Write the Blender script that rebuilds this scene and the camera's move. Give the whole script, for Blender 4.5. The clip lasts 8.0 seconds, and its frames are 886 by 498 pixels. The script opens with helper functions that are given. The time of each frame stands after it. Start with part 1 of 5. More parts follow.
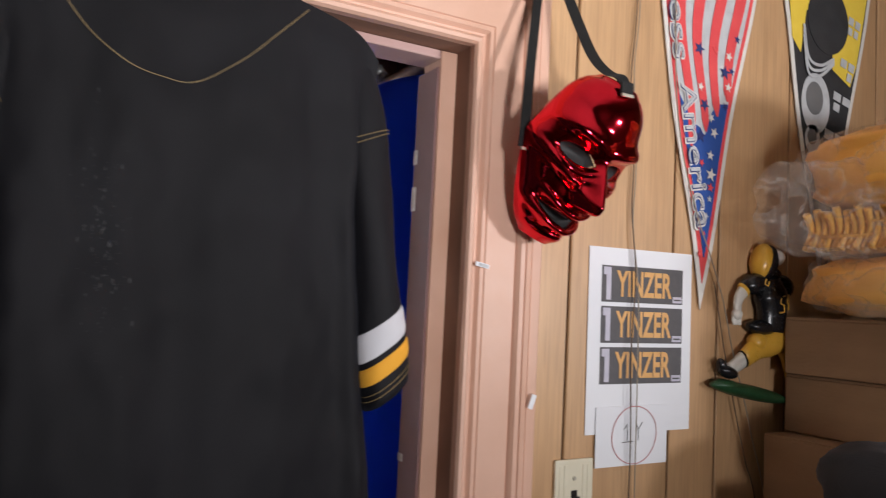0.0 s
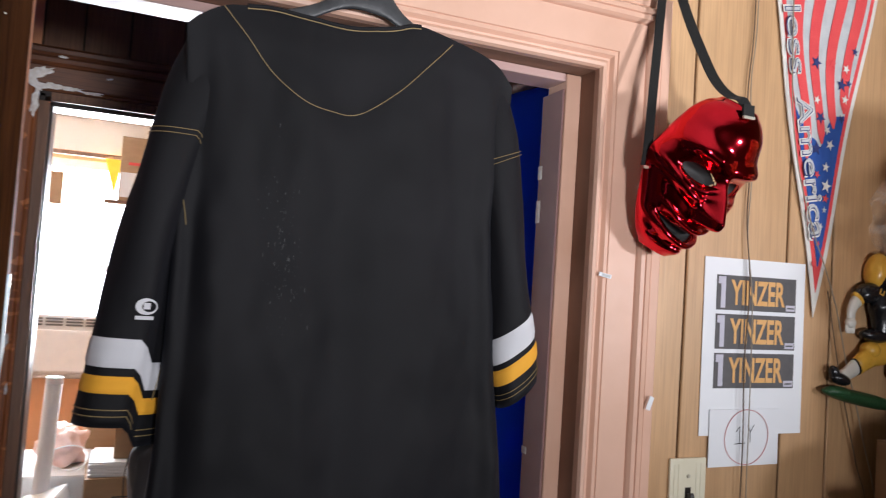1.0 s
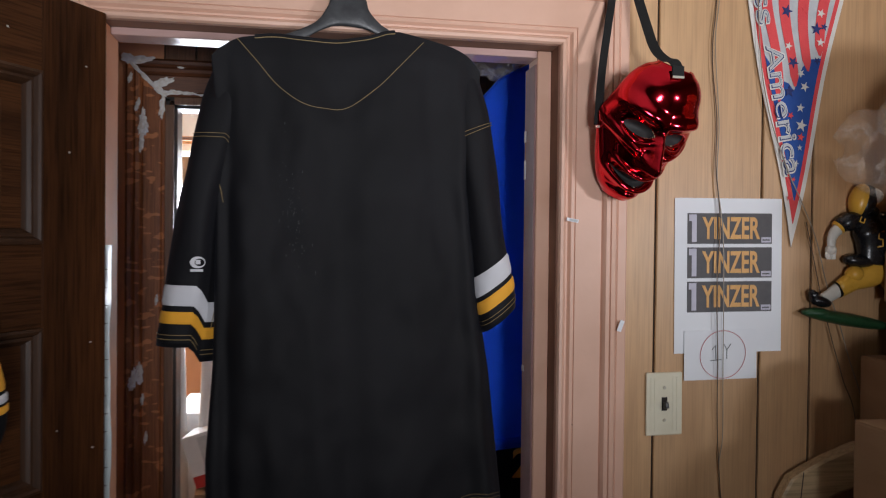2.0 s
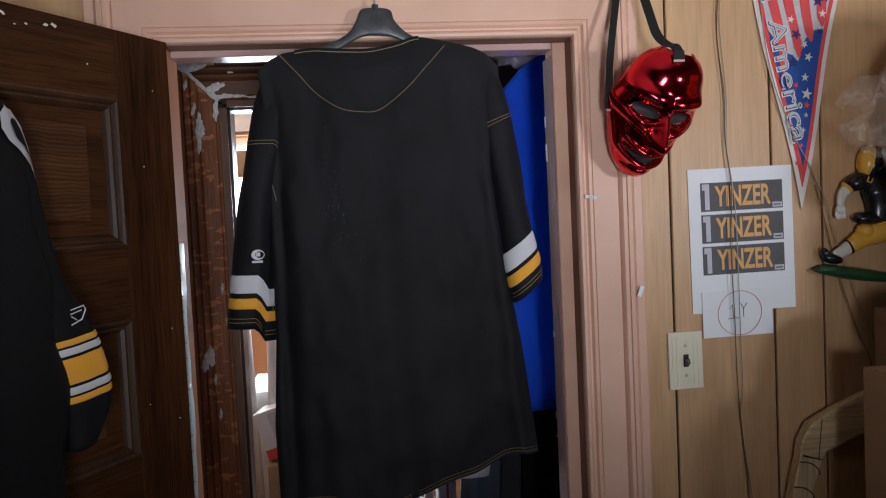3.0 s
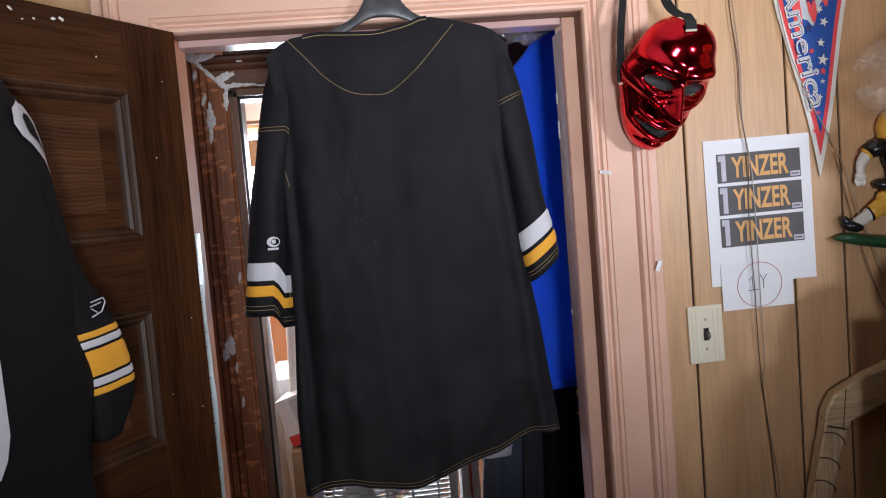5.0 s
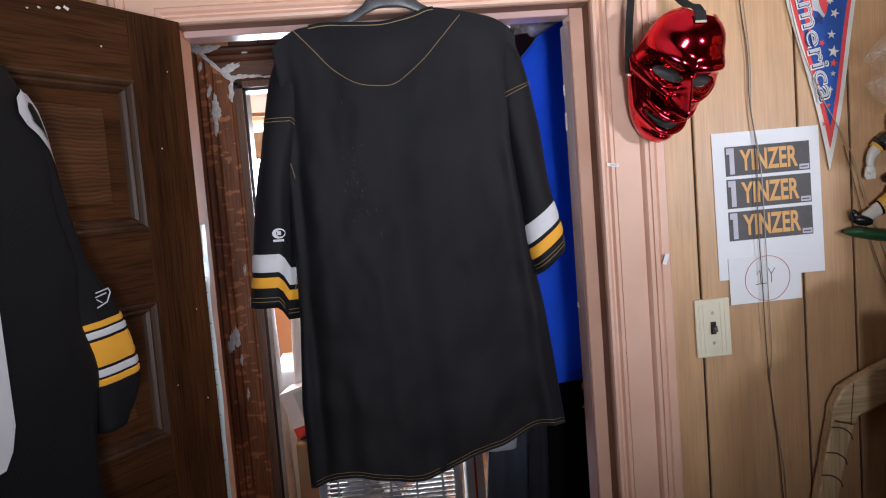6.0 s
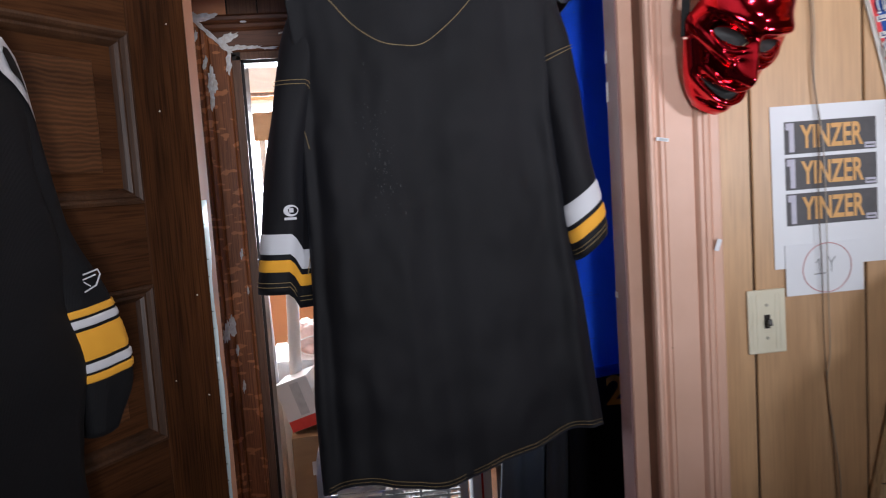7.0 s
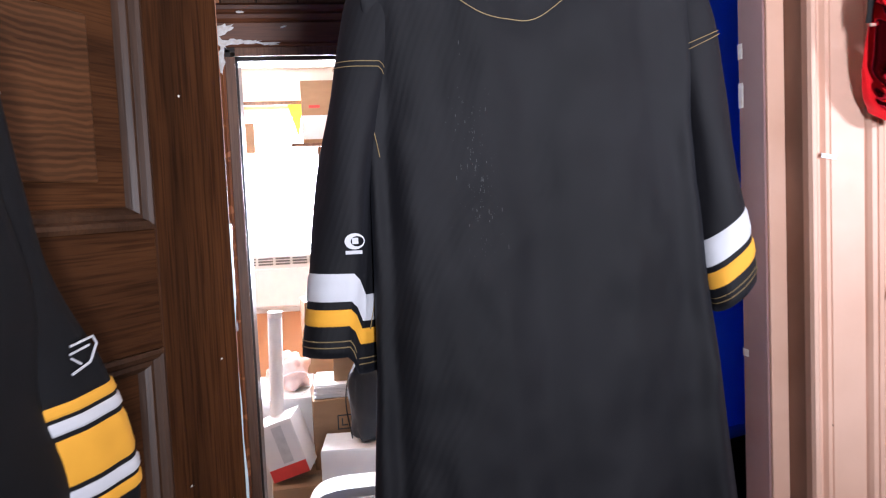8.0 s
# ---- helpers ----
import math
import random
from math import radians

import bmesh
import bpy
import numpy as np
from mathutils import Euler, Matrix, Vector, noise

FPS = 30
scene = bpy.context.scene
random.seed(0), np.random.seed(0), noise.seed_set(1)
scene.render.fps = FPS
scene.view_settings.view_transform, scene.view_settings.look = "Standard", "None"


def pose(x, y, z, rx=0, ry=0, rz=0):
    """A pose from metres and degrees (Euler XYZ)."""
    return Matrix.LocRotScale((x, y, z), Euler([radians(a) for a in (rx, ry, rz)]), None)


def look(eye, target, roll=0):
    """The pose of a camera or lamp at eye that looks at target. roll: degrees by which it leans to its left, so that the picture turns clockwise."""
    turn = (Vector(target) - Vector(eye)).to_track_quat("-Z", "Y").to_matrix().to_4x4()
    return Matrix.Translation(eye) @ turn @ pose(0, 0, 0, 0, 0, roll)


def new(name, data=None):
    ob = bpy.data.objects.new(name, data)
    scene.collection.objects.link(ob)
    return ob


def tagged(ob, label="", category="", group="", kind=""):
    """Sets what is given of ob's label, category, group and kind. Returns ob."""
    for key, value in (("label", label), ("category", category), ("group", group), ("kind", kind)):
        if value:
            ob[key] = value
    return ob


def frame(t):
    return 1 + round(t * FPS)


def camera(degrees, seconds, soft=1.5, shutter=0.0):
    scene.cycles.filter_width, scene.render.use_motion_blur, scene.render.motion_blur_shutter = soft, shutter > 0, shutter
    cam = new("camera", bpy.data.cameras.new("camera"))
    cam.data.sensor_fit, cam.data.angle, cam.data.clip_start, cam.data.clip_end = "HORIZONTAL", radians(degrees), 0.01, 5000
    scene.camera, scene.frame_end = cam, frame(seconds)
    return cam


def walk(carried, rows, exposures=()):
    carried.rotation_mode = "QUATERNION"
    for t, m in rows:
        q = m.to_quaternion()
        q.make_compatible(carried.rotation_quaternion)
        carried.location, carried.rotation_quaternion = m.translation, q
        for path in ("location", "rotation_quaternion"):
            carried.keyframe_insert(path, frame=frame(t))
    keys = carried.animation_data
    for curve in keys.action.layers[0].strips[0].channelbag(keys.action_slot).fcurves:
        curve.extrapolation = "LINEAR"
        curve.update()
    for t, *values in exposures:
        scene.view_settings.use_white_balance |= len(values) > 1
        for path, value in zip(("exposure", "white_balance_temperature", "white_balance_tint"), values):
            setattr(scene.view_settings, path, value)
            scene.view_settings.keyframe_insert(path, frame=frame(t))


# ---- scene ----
# ================= camera =================
cam = camera(61.2, 8.0, soft=1.1, shutter=0.4)
PATH = [
    (0, (0.034, 0.005, 1.66), (0.986, 1.757, 1.806), 2.9),
    (0.5, (-0.061, -0.026, 1.673), (0.831, 1.759, 1.807), 3.7),
    (1, (-0.07, -0.05, 1.683), (0.688, 1.798, 1.784), 3.8),
    (1.5, (0.025, -0.197, 1.683), (0.58, 1.724, 1.737), 2.6),
    (1.7, (0.087, -0.278, 1.682), (0.543, 1.67, 1.696), 2.1),
    (2.8, (0.131, -0.511, 1.694), (0.359, 1.475, 1.62), -2.2),
    (3, (0.132, -0.523, 1.698), (0.346, 1.463, 1.603), -2.7),
    (3.5, (0.138, -0.525, 1.692), (0.336, 1.462, 1.57), -3.9),
    (4, (0.134, -0.52, 1.695), (0.329, 1.466, 1.56), -4.5),
    (4.5, (0.133, -0.519, 1.695), (0.316, 1.468, 1.558), -4.7),
    (6, (0.13, -0.512, 1.692), (0.287, 1.476, 1.538), -4.5),
    (6.5, (0.125, -0.482, 1.692), (0.285, 1.503, 1.508), -4.5),
    (7, (0.07, -0.361, 1.672), (0.257, 1.621, 1.489), -3.8),
    (7.5, (-0.05, -0.175, 1.688), (0.206, 1.801, 1.514), -2.9),
    (8, (-0.086, -0.016, 1.684), (0.223, 1.956, 1.549), -2.6),
]
EXPOSURES = [(0, -0.15, 6350, 13), (0.5, 0.06, 6050, 11), (1, -0.05, 6100, 11), (1.5, -0.4, 6150, 11), (3, -0.75, 5900, 10), (3.5, -0.45, 5920, 10), (4.5, -0.08, 5900, 12),
             (6.5, -0.1, 5900, 12), (7, -0.15, 5900, 12), (7.5, 0.64, 5760, 15), (8, 0.76, 5720, 15)]
walk(cam, [(t, look(eye, target, roll)) for t, eye, target, roll in PATH], EXPOSURES)

# ================= light =================
world = bpy.data.worlds.new("sky")
scene.world = world
world.use_nodes = True
wn = world.node_tree.nodes
sky = wn.new("ShaderNodeTexSky")
sky.sky_type, sky.sun_disc = "NISHITA", False
sky.sun_elevation, sky.sun_rotation = radians(38), radians(20)
world.node_tree.links.new(sky.outputs[0], wn["Background"].inputs[0])
wn["Background"].inputs[1].default_value = 0.15


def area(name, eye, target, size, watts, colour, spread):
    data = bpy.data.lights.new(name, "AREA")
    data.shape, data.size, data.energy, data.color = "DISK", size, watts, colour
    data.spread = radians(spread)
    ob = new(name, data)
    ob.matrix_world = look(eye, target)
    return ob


# stands in for an unseen lamp on the right, inferred from the cast shadows
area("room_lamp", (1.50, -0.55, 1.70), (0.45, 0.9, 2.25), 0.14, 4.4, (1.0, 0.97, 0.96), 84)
# unseen fill, added to brighten the wall, the door and the inner casing
area("back_fill", (0.30, -1.9, 1.45), (0.28, 0.9, 2.36), 0.40, 8.6, (1.0, 0.985, 0.975), 64)
area("window_daylight", (-0.25, 4.57, 1.70), (-0.25, 0, 1.5), 1.1, 235, (0.93, 0.97, 1.0), 180)


# ================= materials =================
def tree(name):
    m = bpy.data.materials.new(name)
    m.use_nodes = True
    t = m.node_tree
    return m, t, t.nodes, t.links, t.nodes["Principled BSDF"]


def add_noise(n, l, coord, scale, detail=4.0, stretch=(1, 1, 1)):
    mp = n.new("ShaderNodeMapping")
    mp.inputs["Scale"].default_value = stretch
    l.new(coord, mp.inputs[0])
    t = n.new("ShaderNodeTexNoise")
    t.inputs["Scale"].default_value, t.inputs["Detail"].default_value = scale, detail
    l.new(mp.outputs[0], t.inputs["Vector"])
    return t.outputs["Fac"]


def ramp(n, l, fac, a, b, lo=0.3, hi=0.7):
    r = n.new("ShaderNodeValToRGB")
    r.color_ramp.elements[0].position, r.color_ramp.elements[1].position = lo, hi
    r.color_ramp.elements[0].color, r.color_ramp.elements[1].color = (*a, 1), (*b, 1)
    l.new(fac, r.inputs[0])
    return r.outputs[0]


def mix(n, l, fac, a, b, kind="MIX"):
    m = n.new("ShaderNodeMixRGB")
    m.blend_type = kind
    for socket, value in zip(m.inputs, (fac, a, b)):
        if hasattr(value, "is_linked"):
            l.new(value, socket)
        else:
            socket.default_value = value if isinstance(value, float) else (*value, 1)
    return m.outputs[0]


def bump(n, l, p, height, strength, distance):
    b = n.new("ShaderNodeBump")
    b.inputs["Strength"].default_value, b.inputs["Distance"].default_value = strength, distance
    l.new(height, b.inputs["Height"])
    l.new(b.outputs[0], p.inputs["Normal"])


def surface(name, a, b, scale=8.0, rough=0.6, fine=120.0, relief=0.15, metal=0.0, coat=0.0, stretch=(1, 1, 1), sheen=0.0, spec=0.5, spread=0.08):
    """Paint, card, plastic, cloth: two tones at a large scale, fine relief and uneven gloss."""
    m, t, n, l, p = tree(name)
    co = n.new("ShaderNodeTexCoord").outputs["Object"]
    big = add_noise(n, l, co, scale, 5, stretch)
    small = add_noise(n, l, co, fine, 3, stretch)
    c = ramp(n, l, big, a, b)
    l.new(c, p.inputs["Base Color"])
    r = n.new("ShaderNodeMapRange")
    r.inputs["To Min"].default_value, r.inputs["To Max"].default_value = max(0.02, rough - spread), min(1, rough + spread)
    l.new(small, r.inputs[0])
    l.new(r.outputs[0], p.inputs["Roughness"])
    p.inputs["Metallic"].default_value, p.inputs["Coat Weight"].default_value = metal, coat
    p.inputs["Sheen Weight"].default_value, p.inputs["Specular IOR Level"].default_value = sheen, spec
    bump(n, l, p, small, relief, 0.002)
    return m


def wood(name, dark, light, axis, rough=0.45, figure=0.5, per_object=0.0, coat=0.15, pores=260.0, contrast=0.55, flame=0.0, flame_axis="Z", flame_scale=15.0, flame_bend=16.0, spec=0.5, fleck=0.0):
    """Grain along one axis, with broad figure and fine pores."""
    m, t, n, l, p = tree(name)
    co = n.new("ShaderNodeTexCoord").outputs["Object"]
    across, along = 1.0, 0.06
    st = [across] * 3
    st[axis] = along
    broad = add_noise(n, l, co, 14, 4, st)
    grain = add_noise(n, l, co, pores, 3, [s * (0.5 if i == axis else 1) for i, s in enumerate(st)])
    fig = add_noise(n, l, co, 22, 2, [0.35 if i == axis else 1.4 for i in range(3)])
    mid = [(x + y) / 2 for x, y in zip(dark, light)]
    c = ramp(n, l, broad, dark, light, 0.3, 0.72)
    c = mix(n, l, figure, c, ramp(n, l, fig, [x * 0.75 for x in mid], [x * 1.25 for x in mid], 0.42, 0.6))
    c = mix(n, l, contrast, c, ramp(n, l, grain, (0.45, 0.42, 0.4), (1, 1, 1), 0.36, 0.56), "MULTIPLY")
    if flame:
        w = n.new("ShaderNodeTexWave")
        w.bands_direction = flame_axis
        for key, value in (("Scale", flame_scale), ("Distortion", flame_bend), ("Detail", 3.0), ("Detail Scale", 0.7)):
            w.inputs[key].default_value = value
        mp = n.new("ShaderNodeMapping")
        mp.inputs["Scale"].default_value = (0.55, 1, 1)
        l.new(co, mp.inputs[0])
        l.new(mp.outputs[0], w.inputs["Vector"])
        c = mix(n, l, flame, c, ramp(n, l, w.outputs["Fac"], [x * 0.7 for x in dark], [min(1, x * 1.35) for x in light], 0.25, 0.85))
    if fleck:
        rays = add_noise(n, l, co, 30, 1.5, (0.75, 0.75, 1.5))
        seen = ramp(n, l, rays, (0, 0, 0), (fleck, fleck, fleck), 0.585, 0.625)
        c = mix(n, l, seen, c, [min(1, x * 1.6) for x in light])
    if per_object:
        info = n.new("ShaderNodeObjectInfo")
        r = n.new("ShaderNodeMapRange")
        r.inputs["To Min"].default_value, r.inputs["To Max"].default_value = 1 - per_object, 1 + per_object
        l.new(info.outputs["Random"], r.inputs[0])
        hsv = n.new("ShaderNodeHueSaturation")
        l.new(r.outputs[0], hsv.inputs["Value"])
        l.new(c, hsv.inputs["Color"])
        c = hsv.outputs[0]
    l.new(c, p.inputs["Base Color"])
    p.inputs["Roughness"].default_value, p.inputs["Coat Weight"].default_value = rough, coat
    p.inputs["Coat Roughness"].default_value, p.inputs["Specular IOR Level"].default_value = 0.3, spec
    bump(n, l, p, grain, 0.22, 0.0015)
    return m


def cloth(name, a, b, weave=900.0, rough=0.85, sheen=0.25, holes=0.0, tint=(0.5, 0.52, 0.58), relief=0.35):
    """Knitted cloth: fine vertical ribs, soft tonal variation, sheen; holes: perforated athletic mesh."""
    m, t, n, l, p = tree(name)
    co = n.new("ShaderNodeTexCoord").outputs["Object"]
    big = add_noise(n, l, co, 5, 4)
    l.new(ramp(n, l, big, a, b), p.inputs["Base Color"])
    w = n.new("ShaderNodeTexWave")
    w.inputs["Scale"].default_value, w.inputs["Distortion"].default_value = weave / 6.28, 0.6
    l.new(co, w.inputs["Vector"])
    fine = add_noise(n, l, co, 500, 2)
    h = mix(n, l, 0.5, w.outputs["Color"], fine)
    bump(n, l, p, h, relief, 0.0008)
    folds = n.new("ShaderNodeBump")
    folds.inputs["Strength"].default_value, folds.inputs["Distance"].default_value = 0.45, 0.014
    l.new(add_noise(n, l, co, 6.5, 2, (1, 1, 0.32)), folds.inputs["Height"])
    l.new(folds.outputs[0], p.inputs["Normal"].links[0].from_node.inputs["Normal"])
    p.inputs["Roughness"].default_value, p.inputs["Sheen Weight"].default_value = rough, sheen
    p.inputs["Sheen Roughness"].default_value, p.inputs["Sheen Tint"].default_value = 0.5, (*tint, 1)
    p.inputs["Specular IOR Level"].default_value = 0.25
    if holes:
        v = n.new("ShaderNodeTexVoronoi")
        v.inputs["Scale"].default_value, v.inputs["Randomness"].default_value = 1 / holes, 0.15
        mp = n.new("ShaderNodeMapping")
        mp.inputs["Scale"].default_value = (1, 0.05, 1)
        l.new(co, mp.inputs[0])
        l.new(mp.outputs[0], v.inputs["Vector"])
        cut = n.new("ShaderNodeMath")
        cut.operation, cut.inputs[1].default_value = "GREATER_THAN", 0.24
        l.new(v.outputs["Distance"], cut.inputs[0])
        l.new(cut.outputs[0], p.inputs["Alpha"])
        tr = n.new("ShaderNodeBsdfTranslucent")
        tr.inputs["Color"].default_value = (*b, 1)
        ms = n.new("ShaderNodeMixShader")
        ms.inputs[0].default_value = 0.14
        l.new(p.outputs[0], ms.inputs[1])
        l.new(tr.outputs[0], ms.inputs[2])
        l.new(ms.outputs[0], n["Material Output"].inputs["Surface"])
    return m


def plain(name, c, rough=0.6, metal=0.0, coat=0.0):
    return surface(name, c, [x * 0.85 for x in c], 30, rough, 200, 0.08, metal, coat)


M = {
    "pink": surface("salmon_gloss_paint", (0.62, 0.375, 0.27), (0.70, 0.44, 0.33), 7, 0.46, 60, 0.14),
    "pink_gloss": surface("mauve_gloss_head", (0.46, 0.30, 0.27), (0.54, 0.36, 0.33), 7, 0.22, 60, 0.05),
    "lint": plain("grey_lint_sparkle", (0.030, 0.030, 0.033), 0.5),
    "mauve": surface("mauve_stop_face", (0.27, 0.15, 0.145), (0.33, 0.19, 0.18), 9, 0.75, 70, 0.12, spec=0.2),
    "pink_matt": surface("salmon_jamb_paint", (0.63, 0.37, 0.26), (0.72, 0.45, 0.335), 9, 0.75, 70, 0.18, spec=0.2),
    "jamb_orange": surface("orange_salmon_paint", (0.64, 0.265, 0.125), (0.70, 0.32, 0.165), 9, 0.7, 70, 0.18, spec=0.2),
    # salmon paint with the rebate's shade put into a darker brown
    "jamb_brown": surface("shaded_salmon_jamb_paint", (0.26, 0.145, 0.10), (0.36, 0.21, 0.15), 9, 0.75, 70, 0.18, spec=0.2),
    "bare": wood("bare_brown_edge", (0.14, 0.07, 0.04), (0.26, 0.14, 0.08), 2, 0.55),
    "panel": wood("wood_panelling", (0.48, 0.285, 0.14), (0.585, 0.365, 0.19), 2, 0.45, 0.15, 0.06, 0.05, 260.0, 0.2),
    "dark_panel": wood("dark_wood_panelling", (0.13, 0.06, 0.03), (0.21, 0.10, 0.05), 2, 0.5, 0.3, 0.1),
    "groove": plain("groove_black", (0.03, 0.022, 0.016), 0.8),
    "oak_v": wood("dark_oak_upright_grain", (0.021, 0.0078, 0.0028), (0.105, 0.038, 0.012), 2, 0.55, 0.25, 0.0, 0.0, 300, 1.0, spec=0.09),
    "oak_h": wood("dark_oak_level_grain", (0.026, 0.0098, 0.0038), (0.095, 0.036, 0.012), 0, 0.55, 0.25, 0.0, 0.0, 420, 0.8, spec=0.10),
    "oak_p": wood("quartersawn_oak_panel", (0.032, 0.0125, 0.005), (0.12, 0.048, 0.017), 0, 0.5, 0.3, 0.0, 0.0, 240, 0.6, 0.24, flame_scale=52.0, flame_bend=7.0, spec=0.2),
    "oak_m": wood("waxed_oak_moulding", (0.030, 0.013, 0.006), (0.085, 0.038, 0.017), 2, 0.46, 0.2, 0.0, 0.03, 420, 0.5, spec=0.32),
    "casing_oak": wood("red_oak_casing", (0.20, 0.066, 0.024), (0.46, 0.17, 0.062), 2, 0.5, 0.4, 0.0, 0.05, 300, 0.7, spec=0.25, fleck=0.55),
    # head of the same casing, with colour values about half those of the uprights
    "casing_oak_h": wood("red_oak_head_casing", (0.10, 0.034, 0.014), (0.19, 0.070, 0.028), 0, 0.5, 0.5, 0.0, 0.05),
    "jamb_black": wood("near_black_jamb", (0.012, 0.008, 0.006), (0.03, 0.018, 0.012), 2, 0.35, 0.3),
    "flake": surface("chipped_white_paint", (0.84, 0.82, 0.78), (0.62, 0.55, 0.48), 90, 0.6, 200, 0.5),
    "plaster": surface("off_white_ceiling", (0.74, 0.71, 0.66), (0.8, 0.78, 0.74), 4, 0.8, 90, 0.2),
    "room_wall": surface("tan_room_wall", (0.40, 0.27, 0.17), (0.46, 0.32, 0.21), 4, 0.6, 90, 0.2),
    "orange_wall": surface("orange_wall_paint", (0.66, 0.36, 0.19), (0.72, 0.41, 0.23), 4, 0.6, 90, 0.15),
    "floor": wood("dark_floor_boards", (0.10, 0.055, 0.03), (0.19, 0.105, 0.06), 1, 0.4),
    "black": cloth("black_knit_cloth", (0.0032, 0.0031, 0.0044), (0.0070, 0.0067, 0.0089), 1500, 0.68, 0.05, tint=(0.45, 0.5, 0.7)),
    "black_satin": cloth("black_satin_cloth", (0.0035, 0.0035, 0.0045), (0.006, 0.006, 0.0075), 1200, 0.75, 0.02),
    "gold": cloth("gold_twill_cloth", (0.80, 0.38, 0.030), (0.86, 0.42, 0.045), 2000, 0.75, 0.1, tint=(1, 0.8, 0.5), relief=0.15),
    "white": cloth("white_twill_cloth", (0.60, 0.60, 0.64), (0.66, 0.66, 0.69), 2000, 0.75, 0.1, relief=0.15),
    "thread": plain("gold_thread", (0.30, 0.215, 0.095), 0.7),
    "blue": cloth("blue_athletic_mesh", (0.018, 0.095, 0.82), (0.028, 0.13, 0.90), 1200, 0.5, 0.1, holes=0.006, tint=(0.5, 0.6, 1)),
    "jeans": cloth("grey_blue_denim", (0.045, 0.055, 0.075), (0.075, 0.09, 0.115), 1500, 0.85, 0.2),
    "grey_cloth": cloth("dark_grey_cloth", (0.03, 0.032, 0.036), (0.05, 0.052, 0.058), 1500, 0.9, 0.2),
    "hanger": surface("worn_black_plastic", (0.018, 0.019, 0.022), (0.05, 0.052, 0.056), 40, 0.38, 200, 0.2),
    "chrome_red": surface("red_chrome", (0.70, 0.022, 0.040), (0.62, 0.016, 0.030), 20, 0.09, 40, 0.02, metal=1.0, spread=0.03),
    "mesh_black": plain("black_screen_mesh", (0.018, 0.018, 0.018), 0.7),
    "strap": cloth("black_elastic_strap", (0.008, 0.008, 0.008), (0.014, 0.014, 0.014), 2500, 0.7, 0.1),
    "paper": surface("white_paper", (0.76, 0.78, 0.82), (0.80, 0.82, 0.85), 6, 0.75, 90, 0.05),
    "print_grey": surface("printed_dark_grey", (0.085, 0.083, 0.088), (0.105, 0.10, 0.105), 60, 0.7, 300, 0.03),
    "print_gold": surface("printed_gold", (0.66, 0.36, 0.12), (0.74, 0.43, 0.17), 60, 0.7, 300, 0.03),
    "print_lilac": surface("printed_lilac", (0.50, 0.49, 0.58), (0.56, 0.55, 0.63), 60, 0.7, 300, 0.03),
    "ink": plain("black_ink", (0.03, 0.035, 0.04), 0.6),
    "red_ink": plain("red_ink", (0.60, 0.16, 0.17), 0.6),
    "ivory": surface("ivory_plastic", (0.70, 0.65, 0.49), (0.74, 0.70, 0.55), 25, 0.35, 200, 0.05),
    "toggle": plain("brown_black_plastic", (0.018, 0.014, 0.012), 0.3),
    "screw": plain("painted_screw", (0.52, 0.49, 0.40), 0.35, 0.4),
    "felt_white": surface("white_felt", (0.66, 0.64, 0.60), (0.72, 0.70, 0.66), 30, 0.9, 400, 0.3),
    "felt_red": surface("red_felt_print", (0.66, 0.06, 0.07), (0.72, 0.08, 0.08), 30, 0.85, 400, 0.3),
    "felt_blue": surface("blue_felt_print", (0.016, 0.065, 0.29), (0.024, 0.085, 0.34), 30, 0.85, 400, 0.3),
    "felt_navy": surface("navy_felt_print", (0.02, 0.03, 0.13), (0.03, 0.04, 0.16), 30, 0.85, 400, 0.3),
    "felt_silver": surface("silver_grey_print", (0.44, 0.46, 0.48), (0.54, 0.56, 0.57), 40, 0.8, 400, 0.3),
    "felt_black": surface("black_felt_print", (0.02, 0.02, 0.022), (0.03, 0.03, 0.032), 30, 0.85, 400, 0.3),
    "felt_yellow": surface("yellow_felt_print", (0.78, 0.56, 0.05), (0.84, 0.62, 0.07), 30, 0.85, 400, 0.3),
    "wire": plain("brown_wire", (0.11, 0.072, 0.045), 0.5),
    "wire_light": plain("clear_grey_wire", (0.32, 0.27, 0.21), 0.35),
    "card": surface("brown_cardboard", (0.27, 0.165, 0.088), (0.32, 0.20, 0.11), 9, 0.8, 90, 0.2, stretch=(1, 1, 3)),
    "card_white": surface("white_cardboard", (0.66, 0.67, 0.68), (0.74, 0.74, 0.74), 9, 0.6, 90, 0.1),
    "towel": surface("gold_terry_cloth", (0.80, 0.42, 0.06), (0.86, 0.48, 0.09), 20, 0.95, 500, 0.8, sheen=0.3),
    "ash": wood("pale_ash_wood", (0.50, 0.36, 0.20), (0.64, 0.49, 0.30), 2, 0.4, 0.35),
    "ash_x": wood("pale_ash_blade", (0.52, 0.38, 0.21), (0.66, 0.50, 0.31), 0, 0.4, 0.35),
    "stain": plain("dark_stain", (0.09, 0.06, 0.04), 0.6),
    "turf": surface("glossy_green_paint", (0.012, 0.055, 0.022), (0.02, 0.08, 0.03), 40, 0.35, 300, 0.4),
    "gloss_black": plain("glossy_black_paint", (0.012, 0.012, 0.014), 0.25),
    "gloss_gold": plain("glossy_gold_paint", (0.72, 0.40, 0.05), 0.3),
    "gloss_white": plain("glossy_white_paint", (0.68, 0.66, 0.60), 0.3),
    "steel_tape": surface("pale_blue_tape", (0.52, 0.60, 0.62), (0.58, 0.66, 0.68), 30, 0.3, 100, 0.05, coat=0.3),
